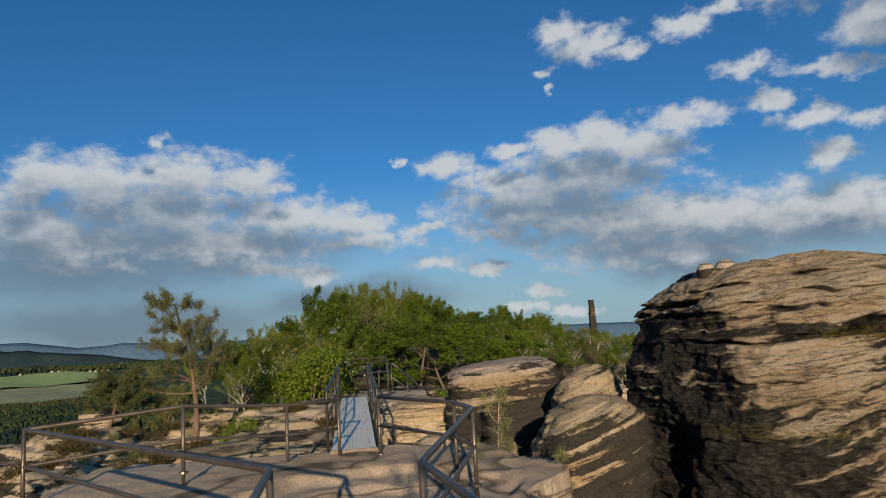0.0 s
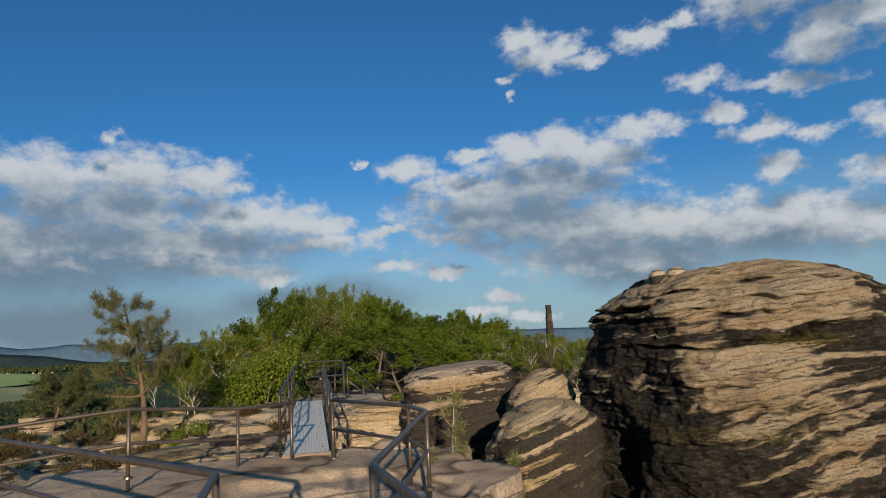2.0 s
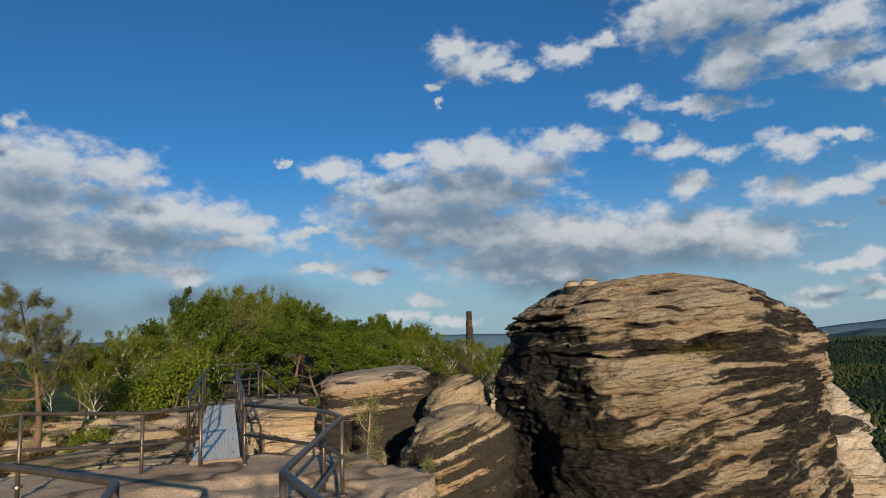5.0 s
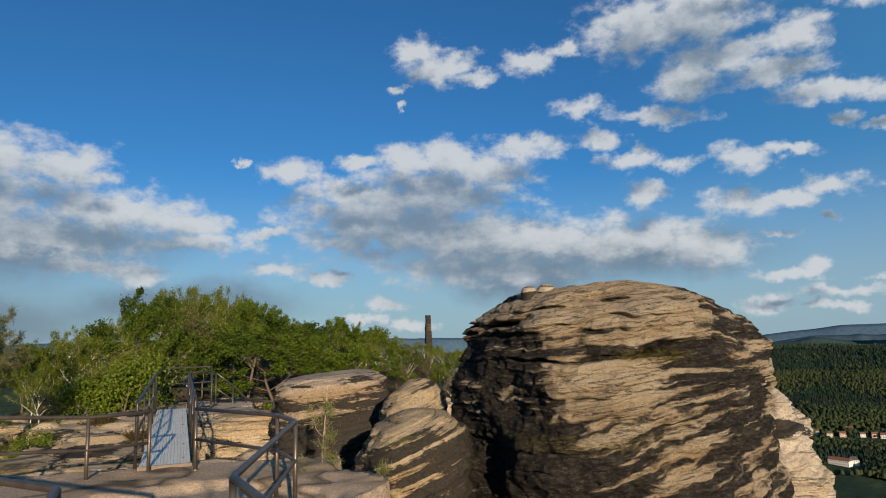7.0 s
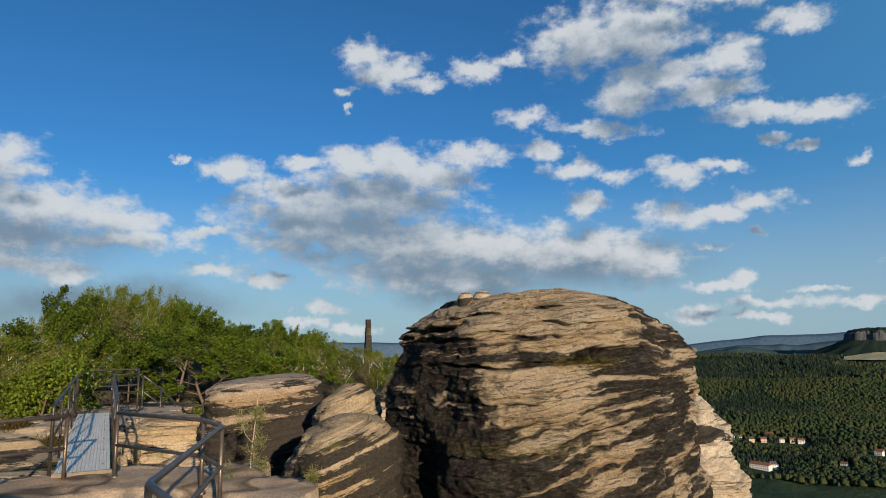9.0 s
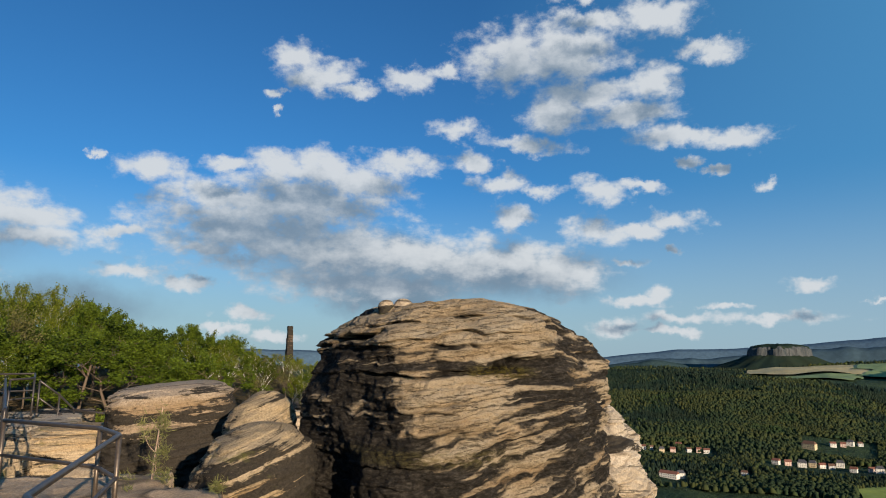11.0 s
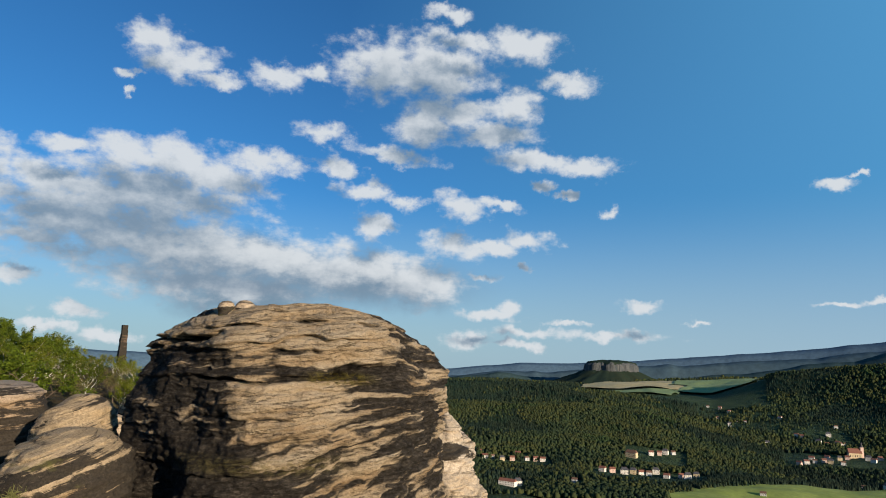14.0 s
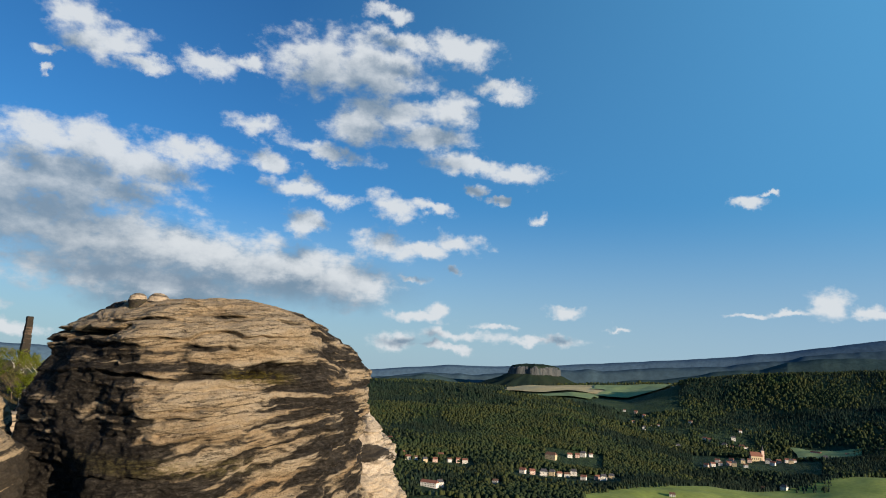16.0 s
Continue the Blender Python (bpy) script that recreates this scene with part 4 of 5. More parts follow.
# ---------------------------------------------------------------- rails and ramp
def tube(points, r, n=12, bend=0.06):
    """A round bar along points, with rounded bends. Returns vertices and faces."""
    pts = [Vector(p) for p in points]
    path = [pts[0]]
    for a, b, c in zip(pts, pts[1:], pts[2:]):
        d0, d1 = (a - b), (c - b)
        k = min(bend, d0.length * 0.4, d1.length * 0.4)
        p0, p1 = b + d0.normalized() * k, b + d1.normalized() * k
        for s in (0.0, 0.25, 0.5, 0.75, 1.0):
            path.append(p0 * (1 - s) ** 2 + b * 2 * s * (1 - s) + p1 * s ** 2)
    path.append(pts[-1])
    verts, up = [], None
    for i, p in enumerate(path):
        d = (path[min(i + 1, len(path) - 1)] - path[max(i - 1, 0)]).normalized()
        if up is None:
            up = d.orthogonal().normalized()
        up = (up - d * up.dot(d)).normalized()
        w = d.cross(up)
        for k in range(n):
            a = 2 * math.pi * k / n
            verts.append(p + up * (r * math.cos(a)) + w * (r * math.sin(a)))
    m = len(path)
    faces = [f for f in grid_faces(n, m, True)]
    for c, base in ((path[0], 0), (path[-1], (m - 1) * n)):
        k = len(verts)
        verts.append(c)
        for j in range(n):
            faces.append((base + j, base + (j + 1) % n, k, k))
    return verts, faces


def bar(name, points, r, mat, parent, label="", bend=0.06):
    bm = bmesh.new()
    v, f = tube(points, r, 12, bend)
    vs = [bm.verts.new(p) for p in v]
    for q in f:
        ids = list(dict.fromkeys(int(i) for i in q))
        bm.faces.new([vs[i] for i in ids])
    return part(name, bm_mesh(name, bm, True), mat, parent, label)


def guard_rail(label, posts, mat, height=0.95, mid=0.5, r=0.029, lead_in=None, lead_out=None, feet=None):
    """Tubular rail: posts at x, y, z (top of the rock), a top rail and a middle rail through them."""
    e = thing("guard_rail", label, "railing", (posts[0][0], posts[0][1], posts[0][2]))
    o = Vector(posts[0])
    P = [Vector(p) - o for p in posts]
    extra0 = [Vector(lead_in) - o] if lead_in else []
    extra1 = [Vector(lead_out) - o] if lead_out else []
    line = extra0 + P + extra1
    up = Vector((0, 0, height))
    bar("top_rail", [p + up for p in line], r, mat, e)
    if mid:
        bar("middle_rail", [p + up * mid for p in line], r * 0.85, mat, e)
    for p in P:
        post = bar("post", [p - Vector((0, 0, 0.25)), p + up], r * 0.95, mat, e)
        bm = bmesh.new()
        bmesh.ops.create_cone(bm, segments=14, radius1=r * 2.3, radius2=r * 2.1, depth=0.03, cap_ends=True, matrix=Matrix.Translation(p + Vector((0, 0, 0.005))))
        part("base_plate", bm_mesh("base_plate", bm), mat, post)
    return e


guard_rail("brown tubular steel rail along the platform's open side",
           [(-1.95, 11.2, -0.05), (-2.72, 10.75, -0.05), (-3.97, 9.66, 0.13), (-5.72, 8.75, 0.02), (-1.43, 5.09, 0), (-1.18, 3.6, 0), (-0.95, 1.6, 0)], STEEL)
guard_rail("brown tubular steel rail along the path to the ramp",
           [(-1.25, 11.1, -0.03), (0.02, 9.4, -0.02), (0.25, 8.38, 0.0), (-0.26, 5.05, 0), (0.13, 3.7, 0), (0.5, 1.6, 0)], STEEL)

# ramp: ribbed sheet on two bearers
R0, R1, RW = Vector((-1.73, 11.35, 0.03)), Vector((-3.02, 20.3, 0.13)), 0.385


def make_ramp():
    e = thing("ramp", "ribbed galvanised metal ramp bridging a gap between rocks", "ramp", R0)
    d = R1 - R0
    n = d.normalized()
    w = Vector((n.y, -n.x, 0)).normalized()
    upv = w.cross(n)
    if upv.z < 0:
        upv = -upv
    count = 15
    bm = bmesh.new()
    prof = []
    for k in range(count):
        s0 = -RW + 2 * RW * k / count
        q = 2 * RW / count
        prof += [(s0, 0), (s0 + q * 0.3, 0), (s0 + q * 0.42, 0.014), (s0 + q * 0.88, 0.014)]
    prof.append((RW, 0))
    rows = []
    for p in (Vector((0, 0, 0)), d):
        rows.append([bm.verts.new(p + w * a + upv * b) for a, b in prof])
    for a, b, c, f in zip(rows[0], rows[0][1:], rows[1][1:], rows[1]):
        bm.faces.new((a, b, c, f))
    part("deck", bm_mesh("deck", bm), GALV, e, "ribbed galvanised sheet deck")
    bm = bmesh.new()
    bmesh.ops.create_cube(bm, size=1)
    M = Matrix((w, n, upv)).transposed().to_4x4()
    M.translation = -upv * 0.02
    bmesh.ops.transform(bm, matrix=M @ Matrix.Diagonal((2 * RW + 0.04, 0.03, 0.07, 1)), verts=bm.verts)
    bmesh.ops.bevel(bm, geom=bm.edges[:], offset=0.004, segments=1)
    part("front_lip", bm_mesh("front_lip", bm), STEEL, e, "brown steel front lip")
    for s in (-1, 1):
        for k in range(6):
            bm = bmesh.new()
            bmesh.ops.create_cone(bm, segments=8, radius1=0.016, radius2=0.012, depth=0.012, cap_ends=True,
                                  matrix=Matrix.Translation(d * (0.06 + 0.17 * k) + w * (s * RW * 0.72) + upv * 0.018))
            part("bolt", bm_mesh("bolt", bm), STEEL_DARK, e)
    for s in (-1, 1):
        bm = bmesh.new()
        bmesh.ops.create_cube(bm, size=1)
        ln = d.length
        M = Matrix((w, n, upv)).transposed().to_4x4()
        M.translation = d / 2 + w * s * (RW - 0.03) - upv * 0.075
        bmesh.ops.transform(bm, matrix=M @ Matrix.Diagonal((0.06, ln, 0.13, 1)), verts=bm.verts)
        bmesh.ops.bevel(bm, geom=bm.edges[:], offset=0.006, segments=1)
        part("bearer", bm_mesh("bearer", bm), STEEL_DARK, e, "dark steel bearer")
    for s in (-1, 1):
        off = w * s * (RW + 0.05)
        bar("handrail", [off + Vector((0, 0, 0.0)), off + Vector((0, 0, 1.02)), off + d + Vector((0, 0, 1.05)), off + d + Vector((0, 0, 0.0))], 0.026, STEEL_DARK, e, "grey steel handrail")
        bar("middle_rail", [off + Vector((0, 0, 0.52)), off + d + Vector((0, 0, 0.54))], 0.02, STEEL_DARK, e)
        for k in (0.25, 0.5, 0.75):
            q = off + d * k
            bar("baluster", [q - Vector((0, 0, 0.1)), q + Vector((0, 0, 1.03))], 0.02, STEEL_DARK, e)


make_ramp()


# ---------------------------------------------------------------- trees
def limb_mesh(segments, n=6):
    """Tapered round limbs; each segment is two points with two radii."""
    V, F = [], []
    for a, b, ra, rb in segments:
        a, b = Vector(a), Vector(b)
        d = (b - a).normalized()
        u = d.orthogonal().normalized()
        w = d.cross(u)
        k = len(V)
        for p, r in ((a, ra), (b, rb)):
            for i in range(n):
                t = 2 * math.pi * i / n
                V.append(p + u * (r * math.cos(t)) + w * (r * math.sin(t)))
        for i in range(n):
            j = (i + 1) % n
            F.append((k + i, k + j, k + n + j, k + n + i))
    return np.array([tuple(v) for v in V]), np.array(F)


def grow(rng, start, direction, length, radius, depth, segs, tips, spread=0.7, lift=0.15, kids=3, bendy=0.25):
    p, d, r = Vector(start), Vector(direction).normalized(), radius
    steps = 4 if depth > 1 else 3
    for s in range(steps):
        d = (d + Vector(rng.normal(0, bendy * 0.4, 3)) + Vector((0, 0, lift * 0.3))).normalized()
        q = p + d * (length / steps)
        r2 = r * (0.84 if depth else 0.7)
        segs.append((tuple(p), tuple(q), r, r2))
        p, r = q, r2
        if depth and s >= 1:
            for _ in range(rng.randint(1, kids)):
                a = rng.uniform(0, 2 * math.pi)
                u = d.orthogonal().normalized()
                w = d.cross(u)
                nd_ = (d * (1 - spread * 0.55) + (u * math.cos(a) + w * math.sin(a)) * spread + Vector((0, 0, lift))).normalized()
                grow(rng, p, nd_, length * rng.uniform(0.5, 0.72), r * 0.6, depth - 1, segs, tips, spread, lift, kids, bendy)
        if depth == 0:
            tips.append(tuple(p))
    tips.append(tuple(p))


def leaf_quads(rng, centres, per, scatter, size, droop=0.0, flat=1.0):
    """Small two-triangle leaves round the centres."""
    c = np.repeat(np.array(centres), per, axis=0)
    n = len(c)
    c = c + rng.normal(0, 1, (n, 3)) * np.array([scatter, scatter, scatter * flat])
    a = rng.normal(0, 1, (n, 3))
    a /= np.linalg.norm(a, axis=1)[:, None]
    b = np.cross(a, rng.normal(0, 1, (n, 3)))
    b /= np.linalg.norm(b, axis=1)[:, None] + 1e-9
    s = size * rng.uniform(0.6, 1.3, (n, 1))
    a, b = a * s, b * s * 0.62
    v = np.stack([c - a, c + b, c + a * 1.1, c - b], 1).reshape(-1, 3)
    return v, np.arange(4 * n).reshape(-1, 4)


def needle_quads(rng, centres, per, length, width):
    """Thin needles standing out from the centres."""
    c = np.repeat(np.array(centres), per, axis=0)
    n = len(c)
    d = rng.normal(0, 1, (n, 3)) + np.array([0, 0, 0.5])
    d /= np.linalg.norm(d, axis=1)[:, None]
    c = c + rng.normal(0, length * 0.35, (n, 3))
    w = np.cross(d, rng.normal(0, 1, (n, 3)))
    w /= np.linalg.norm(w, axis=1)[:, None] + 1e-9
    L = length * rng.uniform(0.6, 1.2, (n, 1))
    v = np.stack([c - w * width, c + w * width, c + d * L + w * width * 0.4, c + d * L - w * width * 0.4], 1).reshape(-1, 3)
    return v, np.arange(4 * n).reshape(-1, 4)


def tree_meshes(kind, seed):
    """Trunk and crown meshes of a tree one unit (metre of height) tall times its size; returned with their materials."""
    rng = np.random.RandomState(seed)
    segs, tips = [], []
    if kind == "oak":
        grow(rng, (0, 0, -0.5), (0, 0, 1), 4.6, 0.16, 3, segs, tips, 0.85, 0.12, 3, 0.3)
        tips = [p for p in tips if p[2] > 1.6]
        leaves, bark, leaf = leaf_quads(rng, tips, max(2, 9000 // len(tips)), 0.17, 0.10), BARK, LEAF_OAK
    elif kind == "birch":
        grow(rng, (0, 0, -0.5), (0.05, 0, 1), 5.4, 0.13, 2, segs, tips, 0.6, 0.25, 4, 0.2)
        tips = [p for p in tips if p[2] > 2.4]
        leaves, bark, leaf = leaf_quads(rng, tips, max(2, 6400 // len(tips)), 0.17, 0.08, flat=1.5), BARK_BIRCH, LEAF_BIRCH
    elif kind == "dry":
        grow(rng, (0, 0, -0.5), (0, 0.05, 1), 5.0, 0.11, 3, segs, tips, 0.6, 0.25, 3, 0.25)
        leaves, bark, leaf = leaf_quads(rng, tips, max(1, 2200 // len(tips)), 0.35, 0.10), BARK, LEAF_DRY
    else:
        grow(rng, (0, 0, -0.2), (0, 0, 1), 0.7, 0.03, 2, segs, tips, 1.1, 0.1, 4, 0.4)
        leaves, bark, leaf = leaf_quads(rng, tips, max(2, 4200 // len(tips)), 0.13, 0.026), BARK, LEAF_BUSH
    v, f = limb_mesh(segs, 5 if kind != "bush" else 4)
    top = max(p[2] for p in tips)
    trunk = mesh_of("trunk", v / top, f)
    crown = mesh_of("crown", leaves[0] / top, leaves[1], False)
    trunk.materials.append(bark)
    crown.materials.append(leaf)
    return trunk, crown


TREE_LABEL = {"oak": "broad green oak with a dense rounded crown", "birch": "slender birch with pale bark and light green leaves",
              "dry": "thin tree with sparse brownish leaves", "bush": "bright green leafy bush on the rock"}
TREES = {k: [tree_meshes(k, s) for s in seeds] for k, seeds in
         (("oak", (1, 2, 3, 4)), ("birch", (5, 6, 7)), ("dry", (8, 9)), ("bush", (10, 11)))}


def plant(kind, variant, x, y, z, height, turn, wide=1.0):
    name = "bush" if kind == "bush" else kind + "_tree" if kind != "dry" else "sparse_tree"
    e = thing(name, TREE_LABEL[kind], "bush" if kind == "bush" else "tree", (x, y, z), "trees on the wooded hill")
    e.rotation_euler = (0, 0, turn)
    e.scale = (height * wide, height * wide, height)
    t, c = TREES[kind][variant % len(TREES[kind])]
    part("trunk", t, BARK, e)
    part("crown", c, LEAF_OAK, e)
    return e


def wooded_hill():
    rng = random.Random(12)
    skyline_az = [-18.6, -17.8, -15.9, -11.7, -9.8, -9.2, -5.7, -2.6, -0.5, 3.8, 5.7, 8.3, 10, 14, 16]
    skyline_el = [-1.0, 0.2, 2.0, 2.6, 3.0, 4.7, 4.9, 4.0, 2.5, 2.0, 2.4, 1.4, 0.2, -0.1, -0.6]
    rows = ((26, 13, -1.9), (32, 15, -1.1), (39, 16, -0.4), (47, 17, 0.0), (56, 18, 0.0), (66, 19, 0.0))
    for k, (r, n, drop) in enumerate(rows):
        for i in range(n):
            az = -19.0 + 35.5 * (i + rng.uniform(0.1, 0.9)) / n
            rr = r * rng.uniform(0.92, 1.08)
            if rr < 30 and az > -7.5:
                continue
            top_el = float(np.interp(az, skyline_az, skyline_el)) + drop * 1.1 - rng.uniform(0.0, 0.7)
            x, y, _ = polar(az, rr)
            z = float(land_height([x], [y])[0])
            h = 1.9 + rr * math.tan(radians(top_el)) - z
            h = max(1.6, h)
            u = rng.random()
            if az < -5:
                kind = "birch" if u < 0.62 else "oak" if u < 0.85 else "dry"
            elif az < 7:
                kind = "oak" if u < 0.8 else "birch"
            else:
                kind = "dry" if u < 0.15 else "birch" if u < 0.65 else "oak"
            plant(kind, rng.randrange(4), x, y, z - 0.1, h, rng.uniform(0, 6.28), min(1.6, max(0.85, rng.uniform(0.9, 1.2) * 4.2 / h)))



wooded_hill()
for kind, var, az, r, h, wide in (("birch", 0, -20.6, 31, 2.6, 0.8), ("oak", 1, -22.5, 33, 1.9, 1.0), ("dry", 0, -24.0, 31, 1.8, 0.9), ("birch", 2, -18.2, 29, 2.5, 0.7),
                                  ("oak", 2, -18.9, 34, 3.0, 0.9), ("birch", 1, -23.2, 28, 1.5, 0.9), ("dry", 1, -26.2, 30, 1.5, 1.0)):
    x, y, _ = polar(az, r)
    plant(kind, var, x, y, float(land_height([x], [y])[0]) - 0.1, h, az * 3.0, wide)


# ---------------------------------------------------------------- far woods
def far_woods(name, label, az0, az1, r0, r1, count, seed, spruce=0.6, size=1.0, skip=None):
    """Many small trees standing on the land, one sheet of woodland."""
    rng = np.random.RandomState(seed)
    az = np.radians(rng.uniform(az0, az1, count))
    r = np.sqrt(rng.uniform(r0 ** 2, r1 ** 2, count))
    x, y = r * np.sin(az), r * np.cos(az)
    if skip is not None:
        keep = ~skip(np.degrees(az), r)
        az, r, x, y = az[keep], r[keep], x[keep], y[keep]
    n = len(x)
    z = land_height(x, y)
    h = size * rng.uniform(8, 15, n) * (1 + 0.25 * vnoise(np.stack([x / 90, y / 90, 0 * x], 1), seed + 3))
    con = rng.uniform(0, 1, n) < spruce + 0.9 * fbm(np.stack([x / 190, y / 190, 0 * x], 1), 3, seed=7)
    w = np.where(con, h * 0.24, h * 0.42)
    k = 4
    ang = np.arange(k) * 2 * math.pi / k
    # rings of a conifer (spire) or a broad crown, as shares of height and width
    zc, wc = np.array([0.10, 0.55]), np.array([1.0, 0.55])
    zb, wb = np.array([0.32, 0.80]), np.array([1.0, 0.70])
    Z = np.where(con[:, None], zc, zb) * h[:, None]
    Wd = np.where(con[:, None], wc, wb) * w[:, None]
    j = rng.uniform(0.65, 1.35, (n, 2, k))
    turn = rng.uniform(0, 6.28, n)[:, None, None]
    px = x[:, None, None] + Wd[:, :, None] * j * np.cos(ang + turn)
    py = y[:, None, None] + Wd[:, :, None] * j * np.sin(ang + turn)
    pz = z[:, None, None] + Z[:, :, None] + (rng.uniform(-0.10, 0.10, (n, 2, k)) * h[:, None, None])
    V = np.concatenate([np.stack([px, py, pz], -1).reshape(n, 2 * k, 3), np.stack([x, y, z + h], -1)[:, None, :]], 1)
    per = 2 * k + 1
    F = []
    for a in range(1):
        for i in range(k):
            i2 = (i + 1) % k
            F += [(a * k + i, a * k + i2, (a + 1) * k + i2), (a * k + i, (a + 1) * k + i2, (a + 1) * k + i)]
    for i in range(k):
        F.append((k + i, k + (i + 1) % k, 2 * k))
    F = (np.array(F)[None] + (np.arange(n) * per)[:, None, None]).reshape(-1, 3)
    me = mesh_of(name, V.reshape(-1, 3), F, True)
    me.materials.append(FOREST)
    me.materials.append(FOREST_DARK)
    me.polygons.foreach_set("material_index", np.repeat(con.astype(np.int32), len(F) // n))
    ob = part(name, me, None)
    return tagged(ob, label, "forest", kind="stuff")


def open_land(az, r):
    """Where no wood stands: fields and the villages."""
    m = (az > 57.5) & (az < 86) & (r > 950) & (r < np.interp(az, [57.5, 84], [1035, 1710]))
    m |= (az > 50.5) & (az < 65) & (r > 2300) & (r < 3700)
    m |= (az > 51.5) & (az < 60.5) & (r > 1160) & (r < 1300)
    m |= (az > 54.2) & (az < 59) & (r > 1350) & (r < 1490)
    m |= (az > 40) & (az < 48.2) & (r > 1230) & (r < 1360) & (np.sin(az * 40) + np.cos(r / 17) > -0.6)
    m |= (az > 43.8) & (az < 46) & (r > 960) & (r < 1075)
    m |= (az > 49.6) & (az < 50.7) & (r > 1040) & (r < 1120)
    m |= (az > 66) & (az < 75) & (r > 1540) & (r < 1760)
    m |= (az > 66.5) & (az < 70.5) & (r > 1850) & (r < 2060) & (np.sin(az * 31) + np.cos(r / 21) > -0.4)
    m |= (az > 60) & (az < 66) & (r > 1960) & (r < 2330) & (np.sin(az * 37) + np.cos(r / 23) > 0.1)
    m |= (az > 73) & (az < 77) & (r > 1780) & (r < 1960)
    return m


far_woods("valley_forest", "dark mixed forest on the valley slopes", 37, 84, 950, 1900, 56000, 101, 0.35, 0.66, open_land)
far_woods("hillside_forest", "dark spruce forest on the far hills", 37, 84, 1900, 2700, 30000, 102, 0.75, 0.75, open_land)
far_woods("ridge_forest", "dense forest on the distant ridges", 35, 84, 2700, 4200, 10000, 103, 0.6, 1.2, open_land)
far_woods("plain_forest", "dark forest at the foot of the cliffs", -40, -24, 900, 2230, 13000, 104, 0.6, 0.85)
far_woods("western_ridge_forest", "dark forest on the long western ridge", -40, -22, 3400, 4300, 4000, 105, 0.6, 1.6)
far_woods("hedge_trees", "row of broad trees along the meadow's edge", 60, 83, 1080, 1700, 5200, 106, 0.1, 0.75,
          lambda az, r: np.abs(r - np.interp(az, [57.5, 84], [1065, 1740])) > 32)
far_woods("farm_trees", "broad trees round the farmhouse in the meadow", 69.8, 75.5, 1390, 1475, 110, 107, 0.1, 0.7,
          lambda az, r: (np.abs(az - 72.4) < 0.55) & (r < 1440))


# ---------------------------------------------------------------- pines, bushes and heather
def pine(label, x, y, z, height, seed, spread=1.0, bare=0.3, limbs=22, tufts=26, needle=0.10, lean=(0.05, 0), mat=None, flat=False, thick=0.03, bark=None):
    """A Scots pine: crooked trunk, rising limbs, tufts of needles at the ends of the twigs."""
    rng = np.random.RandomState(seed)
    segs, tips = [], []
    p, d, r = Vector((0, 0, -0.2)), Vector((lean[0], lean[1], 1)).normalized(), thick * height
    n = 12
    axis = []
    for k in range(n):
        d = (d + Vector(rng.normal(0, 0.07, 3))).normalized()
        q = p + d * ((height + 0.2) / n)
        r2 = max(0.006, r * 0.88)
        segs.append((tuple(p), tuple(q), r, r2))
        axis.append((q.copy(), r2, (k + 1) / n))
        p, r = q, r2
    tips.append(tuple(p))
    for _ in range(limbs):
        s = rng.uniform(bare, 0.97)
        q, rr, _t = axis[min(n - 1, int(s * n))]
        a = rng.uniform(0, 2 * math.pi)
        up = rng.uniform(0.05, 0.6) if not flat else rng.uniform(-0.05, 0.25)
        ln = height * spread * (0.36 * (1 - 0.62 * (s - bare) / (1 - bare)) + 0.05) * rng.uniform(0.7, 1.2)
        dd = Vector((math.cos(a), math.sin(a), up)).normalized()
        p, r = q.copy(), rr * 0.5
        for k in range(5):
            dd = (dd + Vector(rng.normal(0, 0.16, 3)) + Vector((0, 0, 0.06))).normalized()
            p2 = p + dd * ln / 5
            segs.append((tuple(p), tuple(p2), r, r * 0.75))
            p, r = p2, r * 0.75
            if k >= 1:
                for _k in range(2):
                    tw = (dd + Vector(rng.normal(0, 0.6, 3)) + Vector((0, 0, 0.25))).normalized()
                    e = p + tw * ln * rng.uniform(0.12, 0.3)
                    segs.append((tuple(p), tuple(e), r * 0.5, r * 0.25))
                    tips.append(tuple(e))
                    tips.append(tuple((p + e) / 2))
        tips.append(tuple(p))
    e = thing("pine_tree", label, "tree", (x, y, z))
    v, f = limb_mesh(segs, 6)
    part("trunk", mesh_of("trunk", v, f), bark or BARK_PINE, e)
    v, f = needle_quads(rng, tips, tufts, needle, needle * 0.06)
    part("crown", mesh_of("crown", v, f, False), mat or NEEDLE, e)
    return e


x, y, _ = polar(-21.4, 19.0)
pine("tall gnarled pine with open needle tufts on the rock", x, y, -0.25, 3.45, 5, 1.0, 0.26, 38, 24, 0.11, (0.04, 0))
x, y, _ = polar(-27.7, 24.0)
pine("low spreading pine with a flat crown", x, y, -0.3, 1.6, 7, 1.6, 0.45, 26, 28, 0.11, (0.25, 0), flat=True, thick=0.045)
x, y, _ = polar(-25.4, 26.0)
pine("dark low pine behind the ledges", x, y, -0.6, 1.6, 9, 1.5, 0.3, 26, 28, 0.11, (-0.1, 0), flat=True, thick=0.04)
x, y, _ = polar(-23.6, 25.0)
pine("small pine among the ledges", x, y, -0.7, 1.3, 10, 1.2, 0.2, 24, 26, 0.11, (0.05, 0), NEEDLE_SUN)
x, y, _ = polar(4.3, 10.9)
pine("young half-bare pine in the gap beside the platform", x, y, -0.85, 1.95, 13, 0.85, 0.15, 13, 6, 0.10, (-0.1, 0), NEEDLE_SUN, thick=0.018, bark=BARK_PALE)
